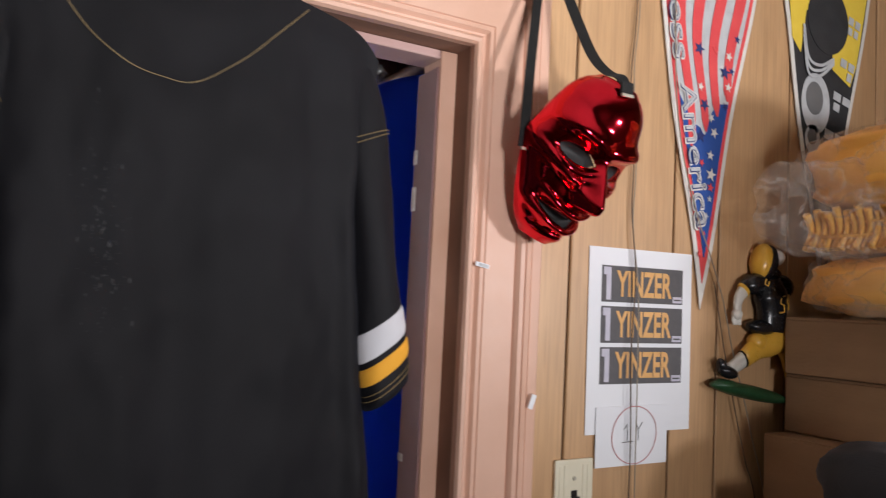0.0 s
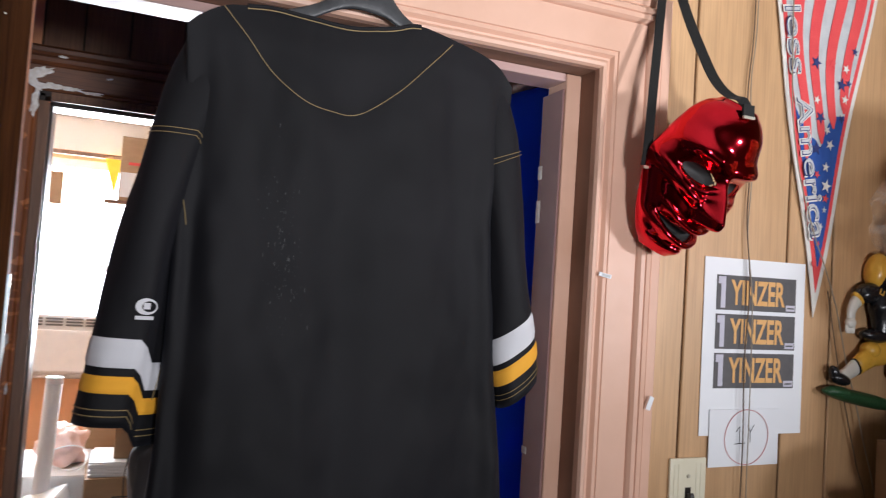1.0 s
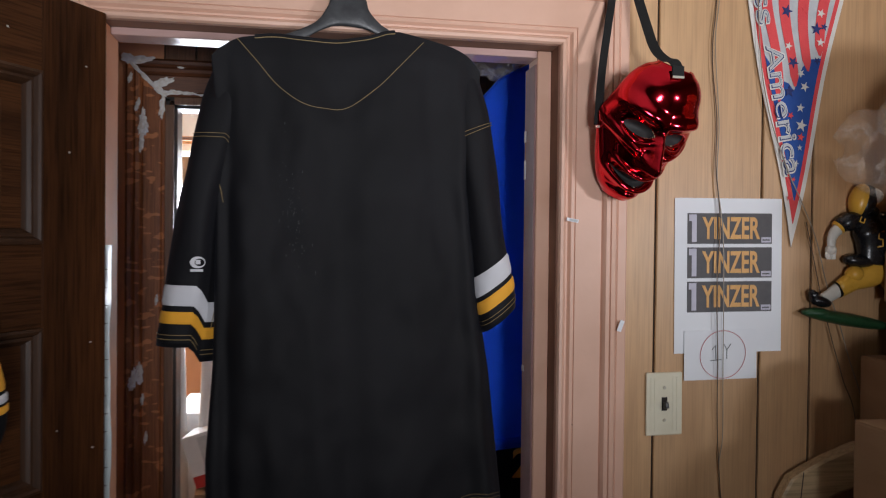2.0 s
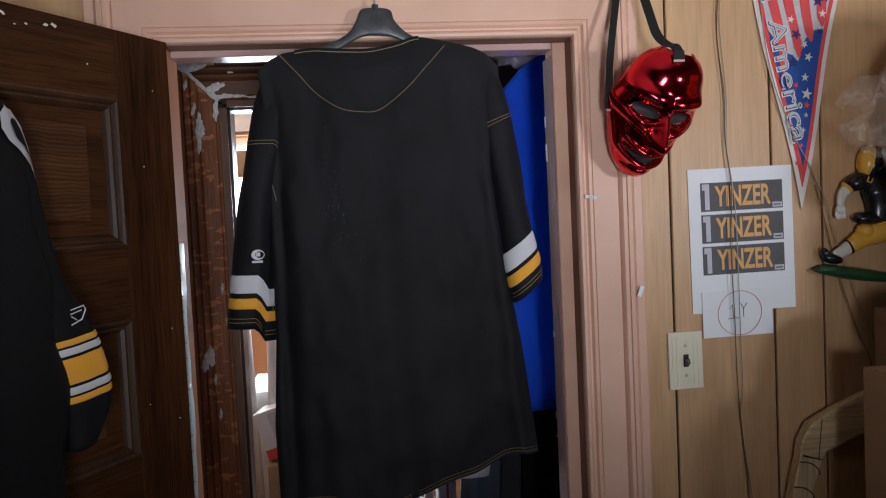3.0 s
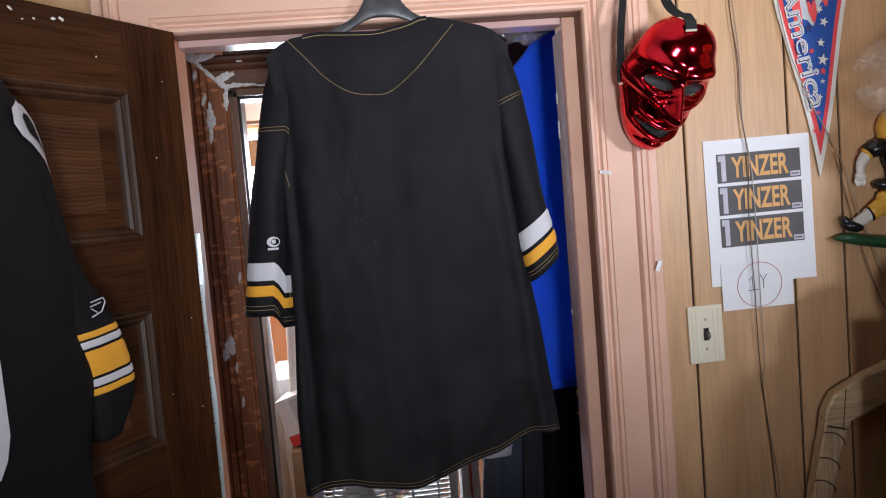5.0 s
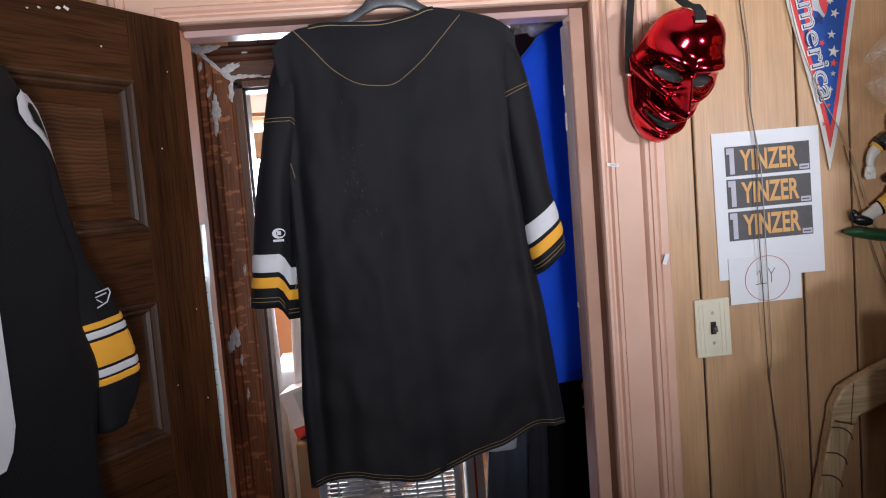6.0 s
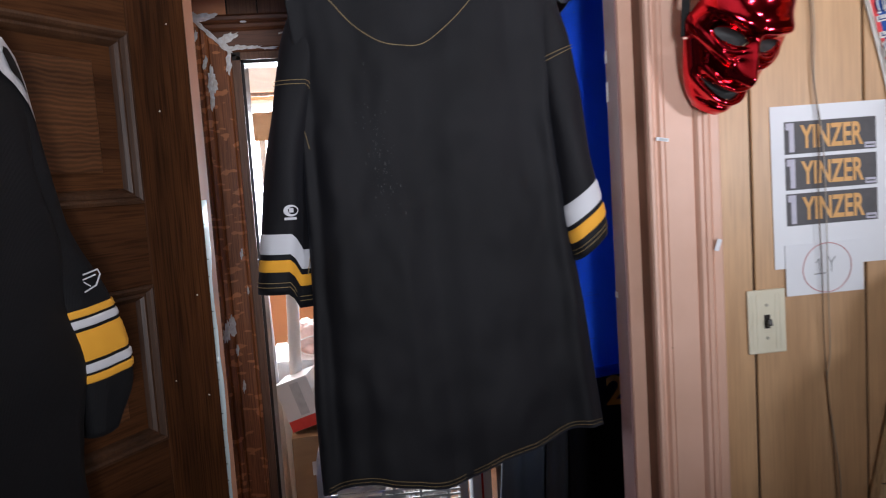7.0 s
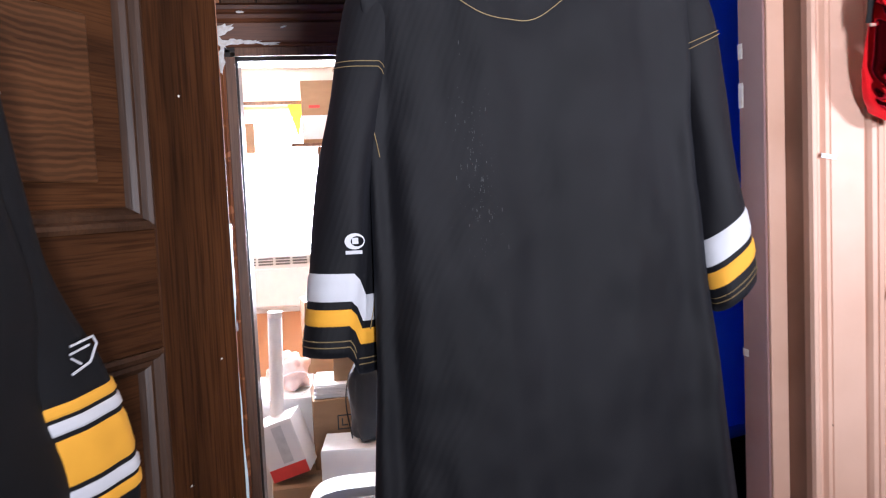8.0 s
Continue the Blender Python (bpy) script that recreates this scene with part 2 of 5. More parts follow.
    "white_plastic": surface("white_plastic", (0.72, 0.73, 0.74), (0.78, 0.78, 0.78), 20, 0.4, 200, 0.05),
    "vent_dark": plain("vent_shadow_grey", (0.16, 0.16, 0.16), 0.6),
    "pink_bag": surface("pale_pink_plastic_bag", (0.72, 0.50, 0.44), (0.80, 0.60, 0.54), 20, 0.35, 60, 0.4),
    "red_card": plain("red_card", (0.62, 0.05, 0.04), 0.5),
    "teal": plain("teal_card", (0.10, 0.42, 0.50), 0.5),
}


def film_plastic():
    m, t, n, l, p = tree("clear_plastic_bag")
    co = n.new("ShaderNodeTexCoord").outputs["Object"]
    p.inputs["Base Color"].default_value = (0.80, 0.75, 0.68, 1)
    p.inputs["Roughness"].default_value = 0.14
    # highlights on the crinkles are drawn as paler, more opaque lines
    off = n.new("ShaderNodeMath")
    off.operation, off.inputs[1].default_value = "SUBTRACT", 0.5
    l.new(add_noise(n, l, co, 19, 4), off.inputs[0])
    crease_glint = n.new("ShaderNodeMath")
    crease_glint.operation = "ABSOLUTE"
    l.new(off.outputs[0], crease_glint.inputs[0])
    r = n.new("ShaderNodeMapRange")
    for key, value in (("From Min", 0.0), ("From Max", 0.035), ("To Min", 0.30), ("To Max", 0.09)):
        r.inputs[key].default_value = value
    l.new(crease_glint.outputs[0], r.inputs[0])
    l.new(r.outputs[0], p.inputs["Alpha"])
    bump(n, l, p, add_noise(n, l, co, 35, 6), 1.0, 0.01)
    return m


M["film"] = film_plastic()


# ================= mesh helpers =================
def part(name, bm, material, parent=None, label="", smooth=False):
    """Links a bmesh as one mesh object; under a thing or a part when parent is given."""
    me = bpy.data.meshes.new(name)
    bmesh.ops.recalc_face_normals(bm, faces=bm.faces)
    bm.to_mesh(me)
    bm.free()
    mats = material if isinstance(material, list) else [material]
    for k in mats:
        me.materials.append(M[k] if isinstance(k, str) else k)
    if smooth:
        me.polygons.foreach_set("use_smooth", [True] * len(me.polygons))
    ob = new(name, me)
    if parent:
        ob.parent = parent
    if label:
        tagged(ob, label)
    return ob


def thing(name, label, category, m=None, group=""):
    ob = new(name)
    ob.empty_display_size = 0.05
    if m is not None:
        ob.matrix_world = m
    return tagged(ob, label, category, group)


def add_box(bm, x0, x1, y0, y1, z0, z1, bevel=0.0, mi=0, m=None):
    start = len(bm.faces)
    made = bmesh.ops.create_cube(bm, size=1)
    vs = made["verts"]
    for v in vs:
        v.co = Vector(((x0 + x1) / 2 + v.co.x * (x1 - x0), (y0 + y1) / 2 + v.co.y * (y1 - y0), (z0 + z1) / 2 + v.co.z * (z1 - z0)))
    fs = list({f for v in vs for f in v.link_faces})
    if bevel:
        es = list({e for v in vs for e in v.link_edges})
        out = bmesh.ops.bevel(bm, geom=es, offset=bevel, segments=2, affect="EDGES", profile=0.5)
        vs = list({v for f in out["faces"] for v in f.verts} | {v for v in vs if v.is_valid})
        fs = list({f for v in vs for f in v.link_faces})
    for f in fs:
        f.material_index = mi
    if m is not None:
        bmesh.ops.transform(bm, matrix=m, verts=vs)
    return vs


def boxed(x0, x1, y0, y1, z0, z1, bevel=0.0, m=None):
    bm = bmesh.new()
    add_box(bm, x0, x1, y0, y1, z0, z1, bevel, 0, m)
    return bm


def add_loft(bm, rings, closed=True, cap=False, mi=0):
    rows = [[bm.verts.new(p) for p in ring] for ring in rings]
    for a, b in zip(rows, rows[1:]):
        k = len(a)
        for i in range(k if closed else k - 1):
            j = (i + 1) % k
            f = bm.faces.new((a[i], a[j], b[j], b[i]))
            f.material_index = mi
    if cap:
        for r in (rows[0], rows[-1]):
            f = bm.faces.new(r)
            f.material_index = mi
    return rows


def lofted(rings, closed=True, cap=False):
    bm = bmesh.new()
    add_loft(bm, rings, closed, cap)
    return bm


def add_tube(bm, pts, r, k=6, flat=1.0, mi=0):
    """A round cord through points."""
    pts = [Vector(p) for p in pts]
    rings = []
    for i, p in enumerate(pts):
        d = (pts[min(i + 1, len(pts) - 1)] - pts[max(i - 1, 0)]).normalized()
        side = d.cross(Vector((0, 1, 0)))
        side = side.normalized() if side.length > 1e-4 else Vector((1, 0, 0))
        up = side.cross(d).normalized()
        rings.append([p + side * r * math.cos(a) + up * r * flat * math.sin(a) for a in [2 * math.pi * q / k for q in range(k)]])
    add_loft(bm, rings, True, True, mi)


def tubed(pts, r, k=6, flat=1.0):
    bm = bmesh.new()
    add_tube(bm, pts, r, k, flat)
    return bm


def curve(pts, n=40):
    """A smooth line through a few points (Catmull-Rom)."""
    p = [Vector(q) for q in pts]
    p = [p[0] * 2 - p[1]] + p + [p[-1] * 2 - p[-2]]
    out = []
    seg = len(p) - 3
    for i in range(n + 1):
        u = min(i / n * seg, seg - 1e-6)
        k, f = int(u), u - int(u)
        a, b, c, d = p[k:k + 4]
        out.append(0.5 * (2 * b + (c - a) * f + (2 * a - 5 * b + 4 * c - d) * f * f + (3 * b - a - 3 * c + d) * f ** 3))
    return out


def add_poly(bm, pts, mi=0):
    f = bm.faces.new([bm.verts.new(p) for p in pts])
    f.material_index = mi
    return f


def slab(outline, y, thick):
    """A flat piece facing the room: outline in x, z; thickness behind its face."""
    bm = bmesh.new()
    f = add_poly(bm, [(x, y, z) for x, z in outline])
    out = bmesh.ops.extrude_face_region(bm, geom=[f])
    for v in out["geom"]:
        if isinstance(v, bmesh.types.BMVert):
            v.co.y += thick
    return bm


def lettering(name, words, material, parent, m, width, height, depth=0.0003, label="", thicken=0.0):
    """Words in the built-in font, fitted to a width and height; m: the pose of their middle, facing -y."""
    c = bpy.data.curves.new(name, "FONT")
    c.body, c.extrude, c.offset = words, 0.0, thicken
    tmp = bpy.data.objects.new(name, c)
    scene.collection.objects.link(tmp)
    bpy.context.view_layer.update()
    me = bpy.data.meshes.new_from_object(tmp.evaluated_get(bpy.context.evaluated_depsgraph_get()))
    bpy.data.objects.remove(tmp)
    co = np.array([v.co[:] for v in me.vertices])
    lo, hi = co.min(0), co.max(0)
    for v in me.vertices:
        v.co = m @ Vector(((v.co.x - (lo[0] + hi[0]) / 2) / (hi[0] - lo[0]) * width, -depth, (v.co.y - (lo[1] + hi[1]) / 2) / (hi[1] - lo[1]) * height))
    me.materials.append(M[material])
    ob = new(name, me)
    ob.parent = parent
    if label:
        tagged(ob, label)
    return ob


def setting(name, bm, material, label, smooth=False):
    ob = part(name, bm, material, None, "", smooth)
    return tagged(ob, label, "", "", "structure")
# ================= structure =================
WY, WB = 0.907, 0.985         # front and back of the panelled wall
OX0, OX1, OZ = -0.212, 0.552, 2.026   # its doorway
CEIL = 2.48
CASE = 0.131                  # casing width

floor = setting("floor", boxed(-2.3, 2.3, -2.6, 4.7, -0.1, 0.0), "floor", "dark worn wooden floor boards")
setting("ceiling", boxed(-2.3, 2.3, -2.6, 4.7, CEIL, CEIL + 0.1), "plaster", "off-white painted ceiling")


def holed_wall(x0, x1, y0, y1, hx0, hx1, hz0, hz1, top):
    bm = bmesh.new()
    add_box(bm, x0, hx0, y0, y1, 0, top)
    add_box(bm, hx1, x1, y0, y1, 0, top)
    add_box(bm, hx0, hx1, y0, y1, hz1, top)
    if hz0 > 0:
        add_box(bm, hx0, hx1, y0, y1, 0, hz0)
    return bm


wall_north = setting("wall_north", holed_wall(-2.2, 2.2, WY + 0.006, WB, OX0 - 0.02, OX1 + 0.02, 0, OZ + 0.02, CEIL), "groove", "wood-panelled wall with a doorway")
setting("wall_south", boxed(-2.2, 2.2, -2.5, -2.4, 0, CEIL), "room_wall", "plain tan wall behind the room")
setting("wall_west", boxed(-2.2, -2.1, -2.4, WY, 0, CEIL), "room_wall", "plain tan side wall")
setting("wall_east", boxed(2.1, 2.2, -2.4, WY, 0, CEIL), "room_wall", "plain tan side wall")
# the narrow hall behind the doorway
setting("wall_hall_west", boxed(-0.75, -0.65, WB, 2.10, 0, CEIL), "pink", "salmon painted hall wall")
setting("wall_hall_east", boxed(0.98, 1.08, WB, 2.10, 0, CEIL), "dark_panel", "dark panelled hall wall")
IX0, IX1, IZ, IY0, IY1 = -0.318, 0.46, 2.108, 2.10, 2.235
wall_inner = setting("wall_inner", holed_wall(-2.2, 2.2, IY0 + 0.006, IY1, IX0 - 0.012, IX1 + 0.012, 0, IZ + 0.012, CEIL), "groove", "dark panelled wall with a second doorway")
# the bright room beyond
FY = 4.5
WX0, WX1, WZ0, WZ1 = -0.95, 0.45, 1.10, 2.25
setting("wall_far", holed_wall(-1.4, 1.6, FY, FY + 0.14, WX0, WX1, WZ0, WZ1, CEIL), "orange_wall", "orange painted wall under a bright window")
setting("trim_far", boxed(-1.4, 1.5, FY - 0.008, FY - 0.001, WZ1 + 0.045, CEIL), "plaster", "white painted band above the window")
setting("wall_far_west", boxed(-1.5, -1.4, IY1, FY, 0, CEIL), "orange_wall", "orange painted side wall")
setting("wall_far_east", boxed(1.5, 1.6, IY1, FY, 0, CEIL), "orange_wall", "orange painted side wall")


def planks(name, edges, y, z0, z1, material, parent, gap=0.0045):
    """Upright panelling boards, each an object of its own."""
    for a, b in zip(edges, edges[1:]):
        bm = bmesh.new()
        add_box(bm, a + gap / 2, b - gap / 2, y, y + 0.006, z0, z1)
        es = [e for e in bm.edges if abs(e.verts[0].co.x - e.verts[1].co.x) < 1e-5 and abs(e.verts[0].co.y - y) < 1e-5 and abs(e.verts[1].co.y - y) < 1e-5]
        bmesh.ops.bevel(bm, geom=es, offset=0.0016, segments=1, affect="EDGES")
        part(name, bm, material, parent)


RIGHT_EDGES = [OX1 + 0.02, 0.744, 0.957, 1.064, 1.243, 1.408, 1.51, 1.665, 1.875, 2.2]
LEFT_EDGES = [-2.2, -1.98, -1.77, -1.66, -1.5, -1.33, -1.11, -0.98, -0.77, -0.56, OX0 - 0.02]
planks("board", RIGHT_EDGES, WY, 0, CEIL, "panel", wall_north)
planks("board", LEFT_EDGES, WY, 0, CEIL, "panel", wall_north)
planks("board", [OX0 - 0.02, -0.02, 0.19, 0.30, OX1 + 0.02], WY, OZ + 0.02, CEIL, "panel", wall_north)
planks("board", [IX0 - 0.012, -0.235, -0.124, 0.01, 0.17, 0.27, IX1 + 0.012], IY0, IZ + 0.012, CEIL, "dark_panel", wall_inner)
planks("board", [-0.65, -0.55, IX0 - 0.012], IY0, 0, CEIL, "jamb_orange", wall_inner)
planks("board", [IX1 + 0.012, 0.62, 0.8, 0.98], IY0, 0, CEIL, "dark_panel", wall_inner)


def mitred_frame(x0, x1, z1, wall_y, profile, head=0):
    """Casing round three sides of a doorway; profile: (distance from the opening, projection from the wall)."""
    bm = bmesh.new()
    path = [(x0, 0.0, -1, 0), (x0, z1, -1, 1), (x1, z1, 1, 1), (x1, 0.0, 1, 0)]
    rings = [[(x + sx * u, wall_y - h, z + sz * u) for u, h in profile] for x, z, sx, sz in path]
    add_loft(bm, rings, True, True)
    mid = (x0 + x1) / 2
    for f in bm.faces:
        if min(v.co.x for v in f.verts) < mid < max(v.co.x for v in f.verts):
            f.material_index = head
    return bm


PROFILE = [(0, 0.0), (0, 0.012), (0.003, 0.017), (0.008, 0.018), (0.012, 0.015), (0.0145, 0.0105), (0.0175, 0.011), (0.022, 0.017), (0.028, 0.0165), (0.0292, 0.0142), (0.0305, 0.0165), (0.079, 0.0165), (0.0805, 0.011),
           (0.083, 0.0165), (0.087, 0.0215), (0.094, 0.0215), (0.0955, 0.018), (0.097, 0.0215), (0.105, 0.020), (0.110, 0.014), (0.1115, 0.011), (0.113, 0.0125), (0.128, 0.0115), (CASE, 0.009), (CASE, 0.0)]
casing = setting("trim", mitred_frame(OX0, OX1, OZ, WY - 0.001, PROFILE), "pink", "salmon painted moulded door casing")
for x, z, r in ((0.583, 1.352, 0.0022), (0.62, 1.62, 0.0016), (0.605, 1.80, 0.0014), (0.66, 1.30, 0.0018), (0.655, 1.71, 0.0015), (0.60, 1.46, 0.0012), (0.64, 1.205, 0.002), (0.25, 2.09, 0.0016), (0.42, 2.075, 0.0014), (0.05, 2.11, 0.0016), (0.612, 1.12, 0.0018)):
    bm = bmesh.new()
    bmesh.ops.create_cone(bm, cap_ends=True, segments=9, radius1=r, radius2=r * 0.8, depth=0.0008, matrix=pose(x, WY - 0.0163, z, 90))
    part("nail_hole", bm, "bare", casing)
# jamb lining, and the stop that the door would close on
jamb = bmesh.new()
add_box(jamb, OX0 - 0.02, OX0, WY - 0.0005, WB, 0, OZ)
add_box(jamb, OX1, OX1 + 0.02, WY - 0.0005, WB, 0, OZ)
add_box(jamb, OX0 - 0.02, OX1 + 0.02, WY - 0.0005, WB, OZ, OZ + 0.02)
# the lining's shade is part of its colour
jamb_ob = setting("door_jamb", jamb, "jamb_brown", "salmon door jamb with worn paint, coloured dark for shade")
stop = bmesh.new()
add_box(stop, OX0 + 0.001, OX0 + 0.004, 0.915, WB + 0.012, 0, OZ - 0.001, 0.002)
part("door_stop", stop, "jamb_orange", jamb_ob, "salmon painted door stop")
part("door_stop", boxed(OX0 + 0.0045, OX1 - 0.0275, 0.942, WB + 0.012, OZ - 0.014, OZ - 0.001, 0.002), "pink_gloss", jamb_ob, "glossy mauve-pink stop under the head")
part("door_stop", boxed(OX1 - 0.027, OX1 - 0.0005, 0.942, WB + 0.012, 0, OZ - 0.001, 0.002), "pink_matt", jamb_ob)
# thin strip along the stop's inner side, in a darker mauve than its front
part("stop_edge", boxed(OX1 - 0.0305, OX1 - 0.027, 0.946, WB + 0.022, 0, OZ - 0.025, 0.001), "mauve", jamb_ob, "mauve inner face of the stop")

rnd_edge = random.Random(11)
for z, ht in ((1.865, 0.022), (1.795, 0.036), (1.43, 0.011)):
    w = 0.002 + 0.002 * rnd_edge.random()
    part("paint_flake", boxed(OX1 - 0.0314, OX1 - 0.0304, WB + 0.020 - w * 3, WB + 0.0225, z, z + ht, 0.0003), "flake", jamb_ob, "chipped pale paint on the edge")

IPROF = [(0, 0.0), (0, 0.012), (0.006, 0.016), (0.012, 0.012), (0.016, 0.014), (0.062, 0.018), (0.068, 0.012), (0.074, 0.020), (0.084, 0.024), (0.092, 0.016), (0.098, 0.022), (0.108, 0.024), (0.116, 0.014), (0.116, 0.0)]
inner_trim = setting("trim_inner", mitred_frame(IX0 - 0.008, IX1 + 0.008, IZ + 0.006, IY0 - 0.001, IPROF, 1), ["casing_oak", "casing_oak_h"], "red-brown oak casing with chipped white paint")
ij = bmesh.new()
add_box(ij, IX0 - 0.012, IX0 + 0.006, IY0 - 0.006, IY1, 0, IZ)
add_box(ij, IX1 - 0.006, IX1 + 0.012, IY0 - 0.006, IY1, 0, IZ)
add_box(ij, IX0 - 0.012, IX1 + 0.012, IY0 - 0.006, IY1, IZ - 0.006, IZ + 0.012)
add_box(ij, IX0 + 0.006, IX0 + 0.020, IY0 + 0.05, IY1 + 0.01, 0, IZ - 0.006, 0.002)
add_box(ij, IX0 + 0.006, IX1 - 0.006, IY0 + 0.05, IY1 + 0.01, IZ - 0.020, IZ - 0.006, 0.002)
jamb_inner = setting("door_jamb_inner", ij, "jamb_black", "near-black varnished inner door jamb")
part("jamb_edge", boxed(IX0 - 0.0075, IX0 + 0.019, IY0 - 0.011, IY0 - 0.0062, 0, IZ - 0.019, 0.001), "dark_panel", jamb_inner, "brown front edge of the jamb")
part("jamb_edge", boxed(IX0 + 0.0195, IX1 - 0.006, IY0 - 0.011, IY0 - 0.0062, IZ - 0.018, IZ + 0.0055, 0.001), "dark_panel", jamb_inner, "brown front edge of the head")


def chip(bm, x, z, length, height, y, turn, rnd):
    """One ragged smear of paint, thick in the middle."""
    k = 22
    ring = []
    for i in range(k):
        a = 2 * math.pi * i / k
        w = 0.62 + 0.48 * rnd.random()
        u, v = length / 2 * math.cos(a) * w, height / 2 * math.sin(a) * w
        ring.append((x + u * math.cos(turn) - v * math.sin(turn), y, z + u * math.sin(turn) + v * math.cos(turn)))
    mid = (x, y - 0.0018, z)
    c = bm.verts.new(mid)
    vs = [bm.verts.new(p) for p in ring]
    for i in range(k):
        bm.faces.new((vs[i], vs[(i + 1) % k], c))


rnd = random.Random(4)
MX, MZ = IX0 - 0.008, IZ + 0.006
CHIPS = [(MX - 0.108, MZ + 0.112, 0.045, 0.036, 0.5), (MX - 0.075, MZ + 0.108, 0.10, 0.026, 0.1), (MX - 0.085, MZ + 0.085, 0.07, 0.016, -0.8), (MX - 0.055, MZ + 0.055, 0.085, 0.016, -0.8), (MX - 0.03, MZ + 0.028, 0.06, 0.014, -0.8),
         (MX - 0.012, MZ + 0.014, 0.07, 0.022, -0.85), (MX - 0.002, MZ + 0.042, 0.075, 0.026, 0.35), (MX + 0.025, MZ + 0.010, 0.07, 0.018, 0.05), (MX + 0.075, MZ + 0.010, 0.06, 0.012, 0.0), (MX - 0.006, MZ - 0.035, 0.085, 0.020, 1.5),
         (MX - 0.064, MZ - 0.085, 0.10, 0.024, 1.45), (MX - 0.078, MZ - 0.03, 0.05, 0.014, 1.3), (MX - 0.055, MZ - 0.10, 0.06, 0.022, 1.5), (MX - 0.066, MZ - 0.145, 0.07, 0.016, 1.5), (MX - 0.10, MZ + 0.05, 0.04, 0.014, 1.4), (MX + 0.12, MZ + 0.006, 0.06, 0.010, 0.0),
         (MX + 0.05, MZ + 0.09, 0.025, 0.008, 0.0), (MX + 0.16, MZ + 0.05, 0.02, 0.006, 0.3)]
CHIPS += [(MX - 0.085, 1.235, 0.08, 0.018, 1.5), (MX - 0.068, 1.25, 0.075, 0.024, 1.6), (MX - 0.095, 1.22, 0.05, 0.014, 1.5), (MX - 0.02, 1.48, 0.04, 0.010, 1.5), (MX - 0.05, 1.05, 0.05, 0.012, 1.5), (MX - 0.01, 1.36, 0.03, 0.008, 1.6), (MX - 0.06, 1.17, 0.04, 0.012, 1.5),
          (IX1 + 0.05, MZ + 0.06, 0.06, 0.02, 0.9), (IX1 + 0.02, MZ + 0.03, 0.05, 0.014, 0.8), (IX1 + 0.075, MZ + 0.09, 0.05, 0.018, 0.2), (IX1 - 0.04, MZ + 0.02, 0.04, 0.009, 0.0)]
for x, z, ln, ht, turn in CHIPS:
    bm = bmesh.new()
    chip(bm, x, z, ln, ht, IY0 - 0.0265 if ht > 0.012 else IY0 - 0.0245, turn, rnd)
    part("paint_chip", bm, "flake", inner_trim)

# ================= window and air conditioner =================
win = thing("window_1", "white framed window blazing with daylight", "window", pose(-0.25, FY, WZ0))
win["kind"] = "structure"


def wpart(name, x0, x1, y0, y1, z0, z1, mat, bev=0.004, label=""):
    return part(name, boxed(x0 + 0.25, x1 + 0.25, y0 - FY, y1 - FY, z0 - WZ0, z1 - WZ0, bev), mat, win, label)


wpart("window_frame", WX0, WX0 + 0.05, FY + 0.01, FY + 0.09, WZ0, WZ1, "white_plastic")
wpart("window_frame", WX1 - 0.05, WX1, FY + 0.01, FY + 0.09, WZ0, WZ1, "white_plastic")
wpart("window_frame", WX0 + 0.05, WX1 - 0.05, FY + 0.01, FY + 0.09, WZ1 - 0.05, WZ1, "white_plastic")
wpart("sash_rail", WX0 + 0.05, WX1 - 0.05, FY + 0.02, FY + 0.07, 1.64, 1.68, "white_plastic")
wpart("window_sill", WX0 - 0.06, WX1 + 0.06, FY - 0.06, FY + 0.10, WZ0 - 0.04, WZ0, "white_plastic", 0.006, "cream painted window sill")
wpart("curtain_rod", WX0 - 0.1, WX1 + 0.3, FY - 0.06, FY - 0.04, 2.262, 2.285, "bare", 0.004, "brown wooden curtain rod")
haze = part("backdrop", boxed(-3.2, 2.8, 7.0, 7.02, -0.5, 4.5), "white_plastic")
tagged(haze, "bright white daylight outside the window", "sky", "", "structure")
gm, gt, gn, gl, gp = tree("bright_outdoor_haze")
gp.inputs["Base Color"].default_value = (0.8, 0.8, 0.8, 1)
gp.inputs["Emission Color"].default_value, gp.inputs["Emission Strength"].default_value = (0.95, 0.98, 1, 1), 7.0
haze.data.materials[0] = gm

ac = thing("air_conditioner", "white window air conditioner with slatted vents", "air conditioner", pose(-0.33, 4.32, WZ0))
part("body", boxed(-0.27, 0.27, 0, 0.45, 0.002, 0.31, 0.012), "white_plastic", ac)
part("front_panel", boxed(-0.26, 0.26, -0.012, -0.001, 0.012, 0.23, 0.006), "white_plastic", ac)
for i in range(5):
    for j in range(3):
        part("vent_slot", boxed(-0.23 + i * 0.095, -0.15 + i * 0.095, -0.008, -0.002, 0.25 + j * 0.016, 0.259 + j * 0.016), "vent_dark", ac)

# ================= the open oak door =================
DM = Matrix(((-0.51, 0.86, 0, -0.175), (-0.86, -0.51, 0, 0.875), (0, 0, 1, 0), (0, 0, 0, 1)))
DM = DM.to_quaternion().to_matrix().to_4x4()
DM.translation = (-0.175, 0.875, 0.0)
door = thing("door_1", "open dark-stained oak door with five sunken panels", "door", DM)
door["kind"] = "structure"
DA0, DA1, DT, DTOP = 0.03, 0.775, -0.036, 2.020
ST = 0.115
rails = [(DTOP - 0.112, DTOP), (1.550, 1.667), (1.205, 1.32), (0.85, 0.97), (0.50, 0.615), (0.012, 0.26)]
for a0, a1 in ((DA0, DA0 + ST), (DA1 - ST, DA1)):
